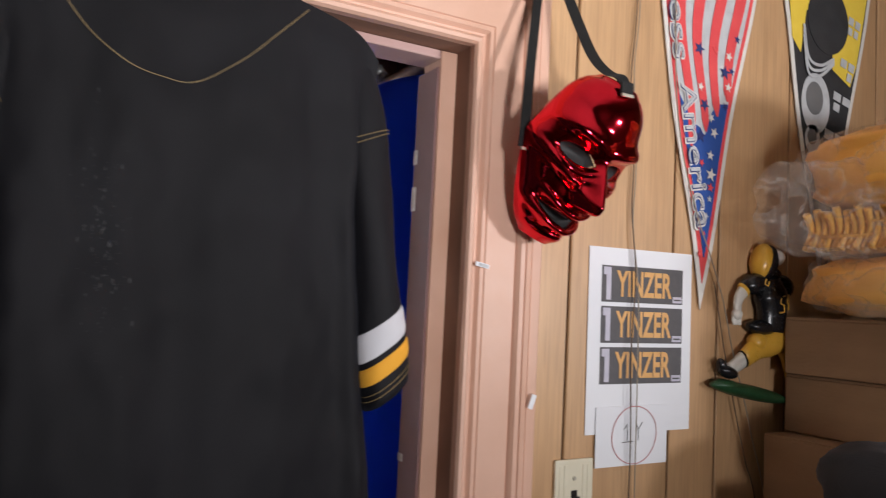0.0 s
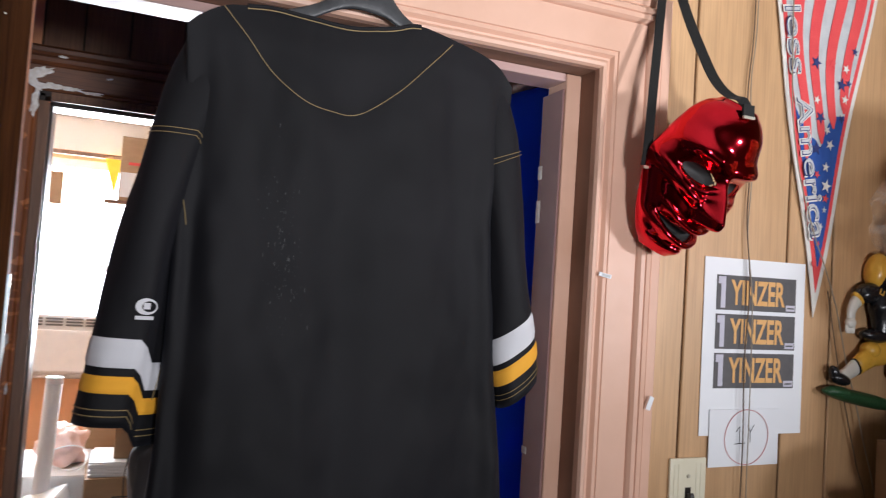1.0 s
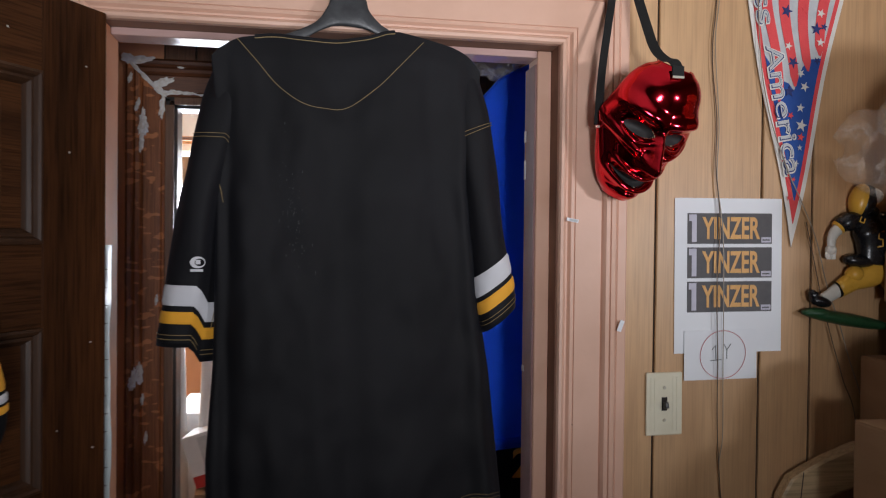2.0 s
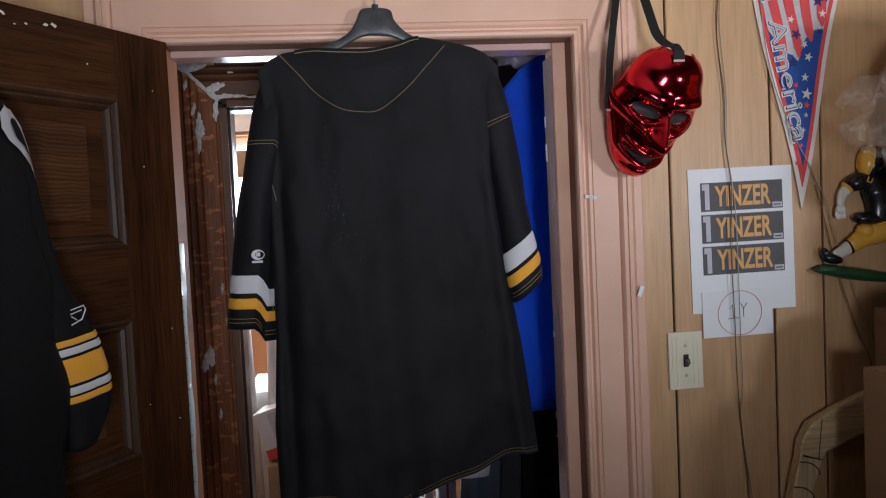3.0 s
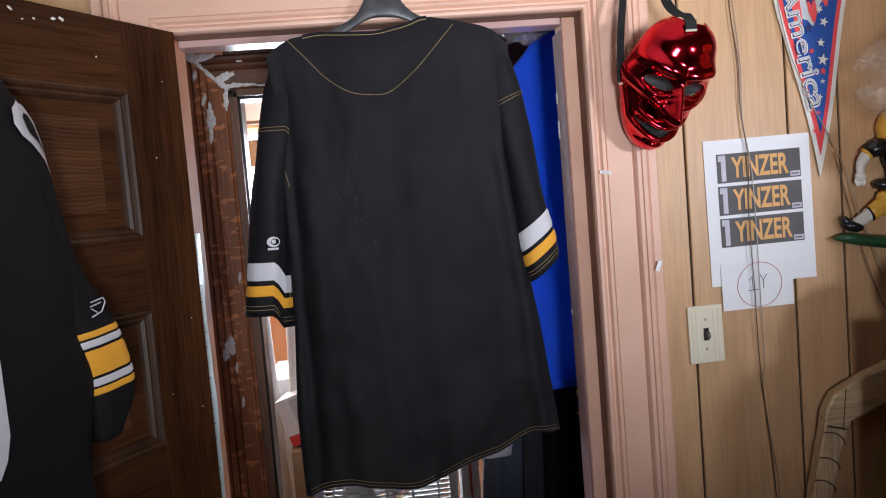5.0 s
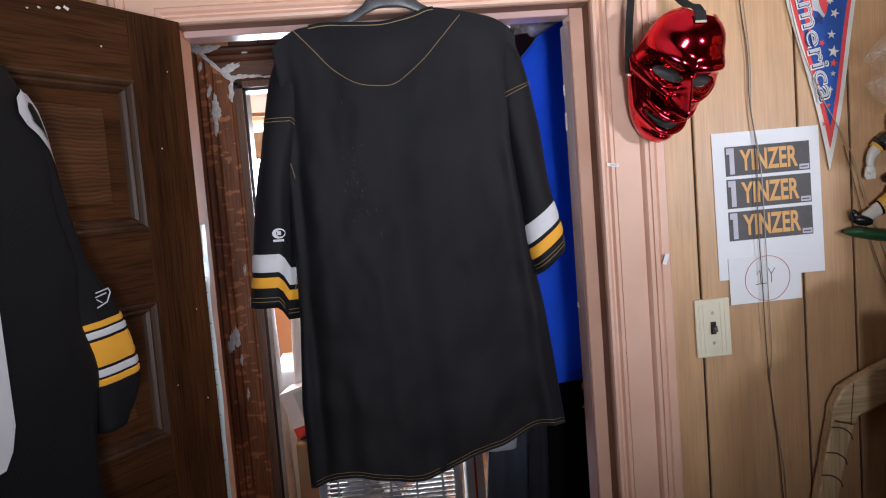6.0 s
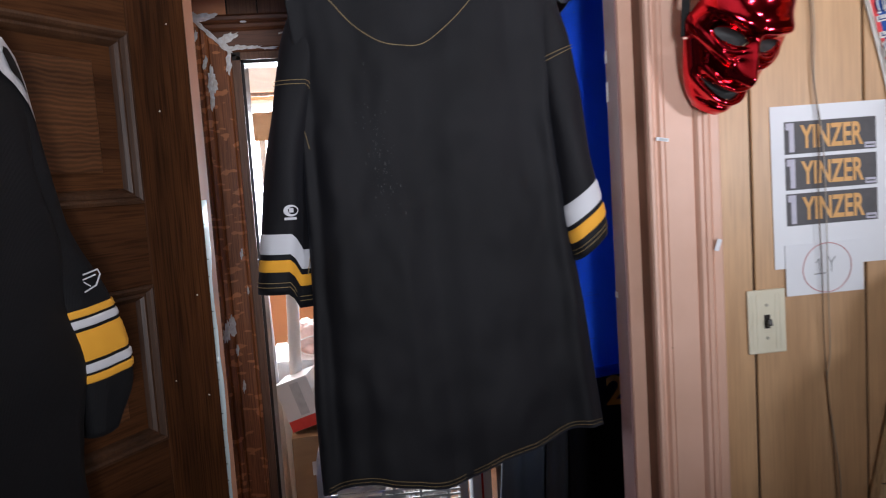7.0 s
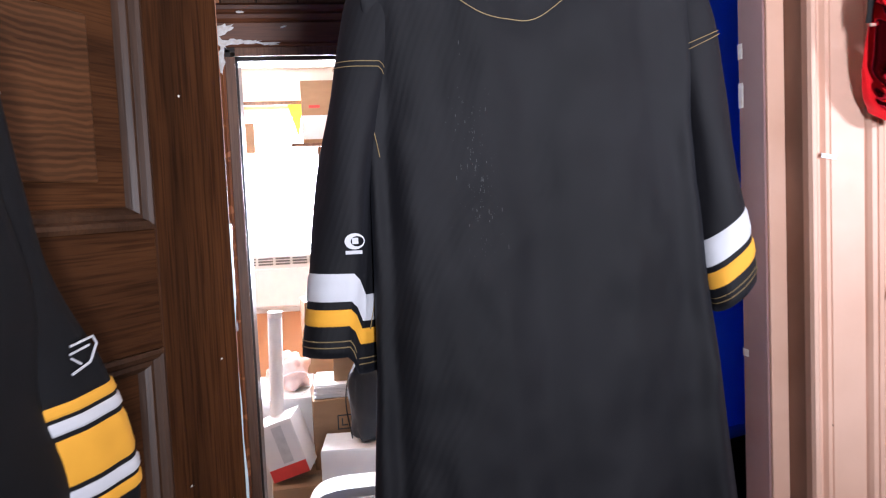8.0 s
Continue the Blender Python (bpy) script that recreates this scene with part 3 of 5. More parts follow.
    part("stile", boxed(a0, a1, DT, 0, 0.012, DTOP, 0.002), "oak_v", door)
for z0, z1 in rails:
    part("rail", boxed(DA0 + ST, DA1 - ST, DT + 0.001, -0.001, z0, z1, 0.001), "oak_h", door)
for (z1, _), (_, z0) in zip(rails, rails[1:]):
    a0, a1 = DA0 + ST, DA1 - ST
    part("panel", boxed(a0 - 0.004, a1 + 0.004, -0.024, -0.014, z0 - 0.004, z1 + 0.004), "oak_h", door)
    part("panel_field", boxed(a0 + 0.055, a1 - 0.055, -0.0145, -0.0105, z0 + 0.045, z1 - 0.045, 0.002), "oak_p", door, "quarter-sawn oak field with flame figure")
    prof = [(0, -0.0145), (0, 0.0015), (0.004, 0.003), (0.008, 0.001), (0.011, -0.004), (0.015, -0.0035), (0.019, -0.008), (0.022, -0.0135), (0.022, -0.0145)]
    ring = [(a0, z0, 1, 1), (a1, z0, -1, 1), (a1, z1, -1, -1), (a0, z1, 1, -1), (a0, z0, 1, 1)]
    part("panel_moulding", lofted([[(a + sa * u, h, z + sz * u) for u, h in prof] for a, z, sa, sz in ring], False), "oak_m", door, "waxed oak moulding")
# pale blue measuring strip on the jamb
strip = thing("measuring_strip", "pale blue paper measuring strip curling off the door jamb", "measuring tape", pose(0, 0, 0))
rows = []
for i in range(31):
    z = 0.35 + (1.665 - 0.35) * i / 30
    w = 0.003 * math.sin(i * 0.9) + 0.002 * math.sin(i * 2.3)
    x = -0.2045 + w * 0.5
    rows.append([(x - 0.009, 0.903 - abs(w), z), (x + 0.008, 0.906 - abs(w) * 0.5, z), (x + 0.008, 0.9072, z), (x - 0.009, 0.9042, z)])
part("strip", lofted(rows, True, True), "steel_tape", strip)
for i in range(26):
    z = 0.9 + i * 0.029
    part("mark", boxed(-0.2045, -0.2010 + 0.001 * (i % 3), 0.8985, 0.8992, z, z + 0.0016), "vent_dark", strip)
# specks of old paint along the door's top rail
for a, z, ln, ht, turn in ((0.255, 2.003, 0.012, 0.006, 0.4), (0.268, 2.001, 0.010, 0.005, -0.3), (0.30, 1.996, 0.006, 0.004, 0.2), (0.318, 1.992, 0.005, 0.003, 0.0), (0.335, 2.004, 0.010, 0.005, 0.5), (0.20, 1.955, 0.004, 0.003, 0.0), (0.10, 1.80, 0.003, 0.003, 0.0), (0.06, 1.52, 0.003, 0.002, 0.3), (0.055, 1.36, 0.005, 0.002, 0.6), (0.12, 1.40, 0.003, 0.002, 0.0), (0.07, 1.93, 0.003, 0.002, 0.0)):
    bm = bmesh.new()
    chip(bm, a, z, ln, ht, 0.0, turn, rnd)
    for v in bm.verts:
        v.co.y = 0.0006 - v.co.y
    part("paint_speck", bm, "flake", door)
# ================= black shirt on its hanger =================
def table(x, pts):
    return float(np.interp(x, [p[0] for p in pts], [p[1] for p in pts]))


def smooth_table(x, pts, w=0.02):
    return sum(table(x + d * w, pts) * k for d, k in ((-1, 0.25), (-0.5, 0.2), (0, 0.1), (0.5, 0.2), (1, 0.25)))


TOP = [(-0.05, 1.945), (-0.035, 1.968), (0.0, 1.994), (0.06, 2.004), (0.10, 2.001), (0.165, 2.001), (0.215, 2.012), (0.25, 2.026), (0.31, 2.017), (0.365, 2.004), (0.395, 1.986), (0.415, 1.955)]
HEM = [(-0.05, 1.160), (-0.02, 1.165), (0.0, 1.177), (0.05, 1.178), (0.12, 1.163), (0.178, 1.153), (0.21, 1.162), (0.246, 1.184), (0.29, 1.195), (0.336, 1.203), (0.40, 1.226), (0.425, 1.228), (0.47, 1.214)]
LEFT = [(0, -0.042), (0.2, -0.044), (0.4, -0.033), (0.7, -0.030), (0.9, -0.031), (1, -0.036)]
RIGHT = [(0, 0.459), (0.3, 0.433), (0.45, 0.414), (0.7, 0.394), (0.92, 0.405), (1, 0.406)]
DEEP = [(0, 0.040), (0.5, 0.038), (0.85, 0.029), (0.96, 0.016), (1, 0.005)]


def shirt_mid(x, v=0.5):
    return 0.896 + 0.10 * (x - 0.2) - 0.026 * v ** 5


def shirt_point(th, v, off=0.0):
    c, s = math.cos(th), math.sin(th)
    c = math.copysign(abs(c) ** 0.8, c)
    s2 = math.copysign(abs(s) ** 0.7, s)
    xl, xr = table(v, LEFT), table(v, RIGHT)
    x = (xl + xr) / 2 + (xr - xl) / 2 * c
    top, bot = smooth_table(x, TOP, 0.012), smooth_table(x, HEM, 0.012)
    z = bot + (top - bot) * v
    e = 1 - v
    fold = 0.008 * e * math.sin(34 * x + 1.2 + 1.5 * v) + 0.004 * (0.3 + e) * math.sin(71 * x + 4 * v) * (0.4 + 0.6 * math.sin(9 * x) ** 2)
    drape = -0.010 * math.exp(-((x - 0.365 - 0.06 * e) / 0.018) ** 2) * min(1, 3 * e) + 0.014 * math.exp(-((x - 0.398 - 0.06 * e) / 0.014) ** 2) * min(1, 4 * e)
    drape += -0.006 * math.exp(-((x - 0.02) / 0.02) ** 2) * min(1, 3 * e) + 0.008 * math.exp(-((x + 0.012) / 0.012) ** 2) * min(1, 3 * e)
    crumple = 0.007 * (noise.noise(Vector((x * 14, z * 9, s))) + 0.5 * noise.noise(Vector((x * 40, z * 18, s)))) * min(1, 6 * e + 0.2)
    y = shirt_mid(x, v) + (table(v, DEEP) + off) * s2 + (fold + drape + crumple) * (1 if s < 0 else -1) * min(1, abs(s) * 2)
    return Vector((x, y, z))


def shirt_front(x, z, lift=0.0012):
    """The cloth's face towards the room at x, z."""
    top, bot = smooth_table(x, TOP, 0.012), smooth_table(x, HEM, 0.012)
    v = min(1, max(0, (z - bot) / (top - bot)))
    lo, hi = math.pi, 2 * math.pi
    for _ in range(26):
        mid = (lo + hi) / 2
        lo, hi = (mid, hi) if shirt_point(mid, v).x < x else (lo, mid)
    p = shirt_point((lo + hi) / 2, v)
    p.y -= lift
    return p


shirt = thing("jersey", "plain black short-sleeved athletic jersey seen from behind on a hanger", "jersey")
K = 150
rings = [[shirt_point(2 * math.pi * i / K, 0.01, -0.004) for i in range(K)]] + [[shirt_point(2 * math.pi * i / K, j / 90) for i in range(K)] for j in range(91)]
part("body", lofted(rings), "black", shirt, "black ribbed knit back", True)


def sleeve_point(rows, th, z, tilt, yc, off=0.0):
    zs = [(-r[0], r[1]) for r in rows], [(-r[0], r[2]) for r in rows], [(-r[0], r[3]) for r in rows]
    xc, w, d = (smooth_table(-z, t, 0.03) for t in zs)
    c, s = math.cos(th), math.sin(th)
    ruck = 1 + 0.05 * math.sin(3 * th + 22 * z) + 0.03 * noise.noise(Vector((c * 2, s * 2, z * 14)))
    x = xc + (w + off) * c * ruck
    lean = max(0, min(1, (rows[0][0] - 0.06 - z) / 0.2))
    q = 0.0
    if tilt < 0 and s < 0:
        q = max(0.0, min(1.0, (c - 0.30) / 0.03)) * lean
    return Vector((x, yc + 0.115 * (x - xc) + (d + off) * s * ruck + 0.028 * q, z + tilt * (x - xc) * lean - 0.028 * q))


def sleeve(rows, tilt, yc, bands, cuff, seam_z, parent, name="sleeve"):
    z0, z1 = rows[0][0], cuff
    k, n = 40, 46
    rr = [[sleeve_point(rows, 2 * math.pi * i / k, z0 + (z1 - z0) * j / n, tilt, yc) for i in range(k)] for j in range(n + 1)]
    rr += [[sleeve_point(rows, 2 * math.pi * i / k, z1 + 0.002, tilt, yc, -0.003) for i in range(k)], [sleeve_point(rows, 2 * math.pi * i / k, z1 + 0.07, tilt, yc, -0.006) for i in range(k)]]
    ob = part(name, lofted(rr), "black", parent, "", True)
    for mat, a, b in bands:
        rr = [[sleeve_point(rows, 2 * math.pi * i / k, a + (b - a) * j / 6, tilt, yc, 0.0014 if 0 < j < 6 else 0.0) for i in range(k)] for j in range(7)]
        part("stripe", lofted(rr), mat, ob, "gold stripe" if mat == "gold" else "white stripe", True)
    for z in (cuff + 0.012, cuff + 0.019):
        part("stitching", tubed([sleeve_point(rows, 2 * math.pi * i / 60, z, tilt, yc, 0.0008) for i in range(61)], 0.0006, 4), "thread", ob)
    for z in (seam_z, seam_z - 0.006):
        part("stitching", tubed([sleeve_point(rows, 2 * math.pi * i / 60, z, (1.8 if tilt > 0 else tilt * 0.5), yc, 0.0012) for i in range(61)], 0.0005, 4), "thread", ob)
    return ob


LROWS = [(1.974, 0.006, 0.028, 0.014), (1.93, -0.004, 0.040, 0.028), (1.834, -0.025, 0.042, 0.036), (1.724, -0.049, 0.042, 0.040), (1.607, -0.061, 0.043, 0.040), (1.53, -0.072, 0.044, 0.040), (1.505, -0.077, 0.049, 0.042)]
RROWS = [(1.975, 0.380, 0.022, 0.014), (1.93, 0.392, 0.028, 0.028), (1.885, 0.396, 0.031, 0.034), (1.77, 0.412, 0.031, 0.038), (1.65, 0.428, 0.030, 0.038), (1.60, 0.438, 0.033, 0.038), (1.53, 0.450, 0.029, 0.036)]
ls = sleeve(LROWS, -0.03, 0.880, [("white", 1.603, 1.571), ("gold", 1.562, 1.543)], 1.507, 1.843, shirt)
rs = sleeve(RROWS, 0.75, 0.908, [("white", 1.637, 1.602), ("gold", 1.594, 1.572)], 1.541, 1.872, shirt)

# stitched yoke, collar and hem
yoke = curve([(0.003, 0, 1.993), (0.035, 0, 1.957), (0.067, 0, 1.921), (0.105, 0, 1.895), (0.142, 0, 1.889), (0.178, 0, 1.893), (0.226, 0, 1.928), (0.265, 0, 1.968), (0.304, 0, 2.010)], 70)
pts = [shirt_front(p.x, p.z) for p in yoke]
part("yoke_stitching", tubed(pts, 0.0006, 5), "thread", shirt, "gold thread seam below the collar")
pts = [shirt_front(x, smooth_table(x, TOP, 0.012) - 0.004) for x in [0.03 + 0.225 * i / 40 for i in range(41)]]
part("collar_stitching", tubed(pts, 0.0008, 5), "thread", shirt, "gold thread along the collar")
part("collar", tubed([p + Vector((0, 0.002, 0.004)) for p in pts], 0.0026, 8), "black", shirt)
for dz in (0.006, 0.012):
    pts = [shirt_front(x, smooth_table(x, HEM, 0.012) + dz, 0.0014) for x in [-0.03 + 0.485 * i / 70 for i in range(71)]]
    part("hem_stitching", tubed(pts, 0.0004, 4), "thread", shirt)
pts = [sleeve_point(LROWS, -0.62 - 0.25 * i / 24, 1.80 - 0.24 * i / 24, -0.03, 0.880, 0.0015) for i in range(25)]
part("sleeve_seam", tubed(pts, 0.0006, 4), "thread", ls)

arm_hole = [shirt_front(p.x, p.z, 0.001) for p in curve([(-0.037, 0, 1.812), (-0.033, 0, 1.797), (-0.027, 0, 1.776), (-0.022, 0, 1.757), (-0.018, 0, 1.735)], 24)]
part("armhole_stitching", tubed(arm_hole, 0.0006, 4), "thread", shirt)

# round maker's mark on the sleeve, as plain shapes
mark_c = sleeve_point(LROWS, -math.pi / 2 + 0.10, 1.640, -0.03, 0.880, 0.0022)
ring = []
for r, dx in ((0.0115, 0.0), (0.0074, 0.0028)):
    ring.append([(mark_c.x + dx + r * math.cos(a), mark_c.y + 0.115 * (dx + r * math.cos(a)), mark_c.z + 0.8 * r * math.sin(a)) for a in [2 * math.pi * i / 24 for i in range(24)]])
part("sleeve_mark", lofted(ring), "white", ls, "white oval mark")
part("sleeve_mark", boxed(mark_c.x - 0.003, mark_c.x + 0.004, mark_c.y - 0.0005, mark_c.y + 0.0005, mark_c.z - 0.003, mark_c.z + 0.004), "white", ls)
part("sleeve_mark", boxed(mark_c.x - 0.011, mark_c.x + 0.008, mark_c.y - 0.0005, mark_c.y + 0.0005, mark_c.z - 0.0145, mark_c.z - 0.0105), "white", ls)
# flecks of lint and worn print on the back, their sparkle put into grey
fl = random.Random(9)
bm = bmesh.new()
for i in range(150):
    u = fl.gauss(0, 1)
    x, z = 0.088 + 0.014 * u + 0.010 * fl.random(), 1.705 - 0.25 * (x_ := fl.gauss(0, 0.22)) - 0.03 * u
    p = shirt_front(x - 0.02 * x_, z, 0.0008)
    h, w = 0.0003 + 0.0026 * fl.random() ** 4, 0.0002 + 0.00018 * fl.random()
    add_poly(bm, [(p.x - w, p.y, p.z - h), (p.x + w, p.y, p.z - h), (p.x + w, p.y - 0.0003, p.z + h), (p.x - w, p.y - 0.0003, p.z + h)])
lint = part("lint", bm, "lint", shirt, "pale flecks of lint and painted sparkle")
lint["kind"] = "stuff"

hang = thing("clothes_hanger", "worn black plastic clothes hanger on the door casing", "hanger")
HC = Vector((0.178, 0.8695, 2.045))


UPPER = [(0.066, 2.001), (0.079, 2.008), (0.108, 2.021), (0.130, 2.036), (0.144, 2.058), (0.153, 2.076), (0.179, 2.079), (0.205, 2.075), (0.212, 2.057), (0.229, 2.038), (0.252, 2.024), (0.272, 2.010)]
LOWER = [(0.066, 1.987), (0.079, 1.990), (0.108, 2.003), (0.132, 2.017), (0.150, 2.025), (0.165, 2.028), (0.178, 2.0285), (0.192, 2.028), (0.206, 2.026), (0.222, 2.020), (0.246, 2.010), (0.272, 2.000)]
top_line, low_line = (curve([(x, 0, z) for x, z in line], 90) for line in (UPPER, LOWER))
rings = []
for a, b in zip(top_line, low_line):
    c, h = (a + b) / 2, (a - b) / 2
    d = 0.0026 + 0.09 * min(0.05, h.length)
    rings.append([c + h * math.sin(t) + Vector((0, 0.8715 + 0.10 * (c.x - 0.2) + d * math.copysign(abs(math.cos(t)) ** 0.6, math.cos(t)), 0)) for t in [2 * math.pi * k / 20 for k in range(20)]])
part("body", lofted(rings, True, True), "hanger", hang, "scuffed flat black plastic", True)
part("collar", tubed([(HC.x, HC.y, 2.074), (HC.x, HC.y, 2.084)], 0.006, 12), "hanger", hang)
hook = [(HC.x, HC.y, 2.08), (HC.x, HC.y, 2.17), (HC.x + 0.004, HC.y, 2.185), (HC.x + 0.002, HC.y + 0.012, 2.203), (HC.x, HC.y + 0.03, 2.206), (HC.x, WY - 0.006, 2.195), (HC.x, WY - 0.006, 2.180)]
part("hook", tubed(curve(hook, 50), 0.0022, 8), "screw", hang, "steel wire hook over the casing")
# ================= red mask on its strap =================
mask = thing("face_mask", "shiny red chrome plastic face mask hung by a black strap", "mask", pose(0.6785, 0.8285, 1.8680, 27.0, 13.0, 9.0))
MW = [(-1, 0.018), (-0.93, 0.031), (-0.8, 0.043), (-0.6, 0.055), (-0.3, 0.068), (0.0, 0.081), (0.10, 0.084), (0.22, 0.079), (0.5, 0.071), (0.75, 0.062), (0.88, 0.051), (0.96, 0.039), (1, 0.024)]


def gauss(x, z, cx, cz, sx, sz):
    return math.exp(-((x - cx) / sx) ** 2 - ((z - cz) / sz) ** 2)


def step(x):
    return 1 / (1 + math.exp(-max(-30.0, min(30.0, x))))


def mask_point(u, v):
    w = smooth_table(v, MW, 0.05)
    x, z = w * math.sin(u * math.pi / 2), 0.117 * v
    hull = max(0, math.cos(u * math.pi / 2)) ** (1.0 - 0.28 * step((v - 0.25) / 0.08))
    d = -0.018 * max(0, 1 - v * v) + 0.077 * hull * (1 - 0.60 * abs(v) ** 2.6)
    ax = abs(x)
    nose = 0.041 * math.exp(-(x / (0.0085 + 0.06 * max(0, 0.01 - z) ** 1.3)) ** 2) * max(0, min(1, (0.030 - z) / 0.066)) * step((z + 0.050) / 0.0014)
    wing = 0.007 * gauss(ax, z, 0.013, -0.036, 0.007, 0.009)
    line = 0.024 + 0.20 * ax
    brow = 0.012 * math.exp(-((z - line - 0.006) / (0.014 if z > line + 0.006 else 0.0065)) ** 2) * step((0.072 - ax) / 0.004) * (0.55 + 0.45 * min(1, ax / 0.03))
    bump = 0.003 * gauss(ax, z, 0.060, 0.046, 0.013, 0.012) + 0.005 * gauss(x, z, 0, 0.082, 0.05, 0.03)
    eye = -0.017 * gauss(ax, z, 0.034, 0.010, 0.027, 0.014)
    q = (ax - 0.034) / 0.036
    under = 0.010 + 0.08 * (ax - 0.034) - 0.020 * max(0.0, 1 - q * q)
    fade = math.exp(-((ax - 0.034) / 0.026) ** 4)
    bag = fade * (0.0065 * math.exp(-((z - under) / 0.0034) ** 2) + 0.0028 * math.exp(-((z - under + 0.011) / 0.0034) ** 2))
    flange = -0.037 + 0.50 * (ax - 0.012)
    fold = step((flange - z) / 0.0014) * math.exp(-max(0, flange - z) / 0.030) * step((ax - 0.012) / 0.003)
    cheek = 0.007 * math.exp(-((z - flange - 0.006) / 0.007) ** 2) * step((ax - 0.014) / 0.004) - 0.007 * fold
    curl = -0.078 + 7.5 * ax * ax
    grin = max(0, 1 - (ax / 0.056) ** 4)
    mouth = -0.013 * math.exp(-((z - curl) / 0.008) ** 2) * grin
    lips = 0.010 * (math.exp(-((z - curl - 0.013) / 0.0042) ** 2) + 1.1 * math.exp(-((z - curl + 0.012) / 0.0048) ** 2)) * grin
    chin = 0.013 * gauss(x, z, 0, -0.105, 0.022, 0.011) - 0.004 * gauss(x, z, 0, -0.096, 0.03, 0.003)
    rim = (1 - abs(v) ** 12) * (1 - abs(u) ** 8)
    return Vector((x, -(d + rim * (nose + wing + brow + bump + eye + bag + cheek + mouth + lips + chin)), z))


def is_hole(x, z):
    ax = abs(x)
    if ((ax - 0.034) / 0.025) ** 2 + ((z - 0.010 - 0.10 * (ax - 0.034)) / 0.0122) ** 2 < 1:
        return True
    return ax < 0.048 and abs(z - (-0.078 + 7.5 * ax * ax)) < 0.0085 * (1 - (ax / 0.049) ** 2)


bm = bmesh.new()
screens = {-1: bmesh.new(), 0: bmesh.new(), 1: bmesh.new()}
NU, NV = 150, 210
grid = [[mask_point(-1 + 2 * i / NU, -1 + 2 * j / NV) for i in range(NU + 1)] for j in range(NV + 1)]
va = [[bm.verts.new(p) for p in row] for row in grid]
back = Vector((0, 0.004, 0))
for j in range(NV):
    for i in range(NU):
        mid = (grid[j][i] + grid[j + 1][i + 1]) / 2
        if is_hole(mid.x, mid.z):
            which = 0 if mid.z < -0.03 else (-1 if mid.x < 0 else 1)
            add_poly(screens[which], [grid[j][i] + back, grid[j][i + 1] + back, grid[j + 1][i + 1] + back, grid[j + 1][i] + back])
        else:
            bm.faces.new((va[j][i], va[j][i + 1], va[j + 1][i + 1], va[j + 1][i]))
bmesh.ops.delete(bm, geom=[v for v in bm.verts if not v.link_faces], context="VERTS")
face = part("shell", bm, "chrome_red", mask, "mirror-bright red shell", True)
sol = face.modifiers.new("thickness", "SOLIDIFY")
sol.thickness, sol.offset = 0.0022, 1
for k, b in screens.items():
    bmesh.ops.remove_doubles(b, verts=b.verts[:], dist=0.0001)
    part("mouth_screen" if k == 0 else "eye_screen", b, "mesh_black", mask, "black screen mesh", True)


def ribbon(pts, width, across):
    across = Vector(across).normalized() * width / 2
    th = Vector((0, 0.0006, 0))
    bm = bmesh.new()
    add_loft(bm, [[p - across - th, p + across - th, p + across + th, p - across + th] for p in (Vector(q) for q in pts)], True, True)
    return bm


HOOKP = (0.664, 0.893, 2.262)
strap = thing("mask_strap", "black elastic strap looped over a nail", "strap")
part("band", ribbon(curve([(0.600, 0.836, 1.878), (0.600, 0.832, 1.905), (0.608, 0.838, 1.98), (0.638, 0.868, 2.12), HOOKP]), 0.013, (1, -0.35, 0)), "strap", strap)
part("band", ribbon(curve([HOOKP, (0.668, 0.855, 2.14), (0.674, 0.808, 2.04), (0.676, 0.782, 1.998), (0.686, 0.766, 1.978), (0.695, 0.754, 1.972), (0.701, 0.748, 1.958)]), 0.016, (1, -0.2, 0.35)), "strap", strap)
part("tab", boxed(0.687, 0.707, 0.7405, 0.7445, 1.946, 1.962, 0.0006), "strap", strap)
part("buckle", boxed(0.686, 0.706, 0.738, 0.742, 1.9415, 1.9455, 0.0006), "screw", strap)
part("buckle", boxed(0.593, 0.607, 0.829, 0.832, 1.872, 1.876, 0.0006), "screw", strap)
part("nail", tubed([(HOOKP[0], 0.880, HOOKP[2] + 0.003), (HOOKP[0], 0.909, HOOKP[2])], 0.002, 8), "screw", strap)

# ================= paper, switch, wires =================
sheet = thing("printed_sheet", "white printed paper sheet with three dark name strips", "paper", pose(0.890, WY - 0.0022, 1.618, 0, -0.6, 0))
part("page", boxed(-0.109, 0.109, 0, 0.0012, -0.144, 0.144), "paper", sheet)
for k in range(3):
    zc = 0.0875 - k * 0.0635
    part("strip", boxed(-0.084, 0.088, -0.0008, -0.0002, zc - 0.0285, zc + 0.0285), "print_grey", sheet, "dark grey printed strip")
    part("numeral", boxed(-0.0755, -0.066, -0.0014, -0.0009, zc - 0.025, zc + 0.026), "print_lilac", sheet)
    part("numeral", boxed(-0.081, -0.0755, -0.0014, -0.0009, zc + 0.014, zc + 0.026), "print_lilac", sheet)
    lettering("lettering", "YINZER", "print_gold", sheet, pose(0.004, -0.001, zc + 0.001), 0.118, 0.041, 0.0005, "gold printed capitals", 0.028)
    part("small_label", boxed(0.066, 0.086, -0.0014, -0.0009, zc - 0.026, zc - 0.016), "print_lilac", sheet)
    part("small_print", boxed(0.068, 0.083, -0.0018, -0.0015, zc - 0.0225, zc - 0.020), "print_grey", sheet)
note = thing("note_sheet", "white paper note with a red hand-drawn circle", "paper", pose(0.875, WY - 0.0046, 1.470, 0, -0.8, 0))
part("page", boxed(-0.0735, 0.0735, 0, 0.0010, -0.046, 0.046), "paper", note)
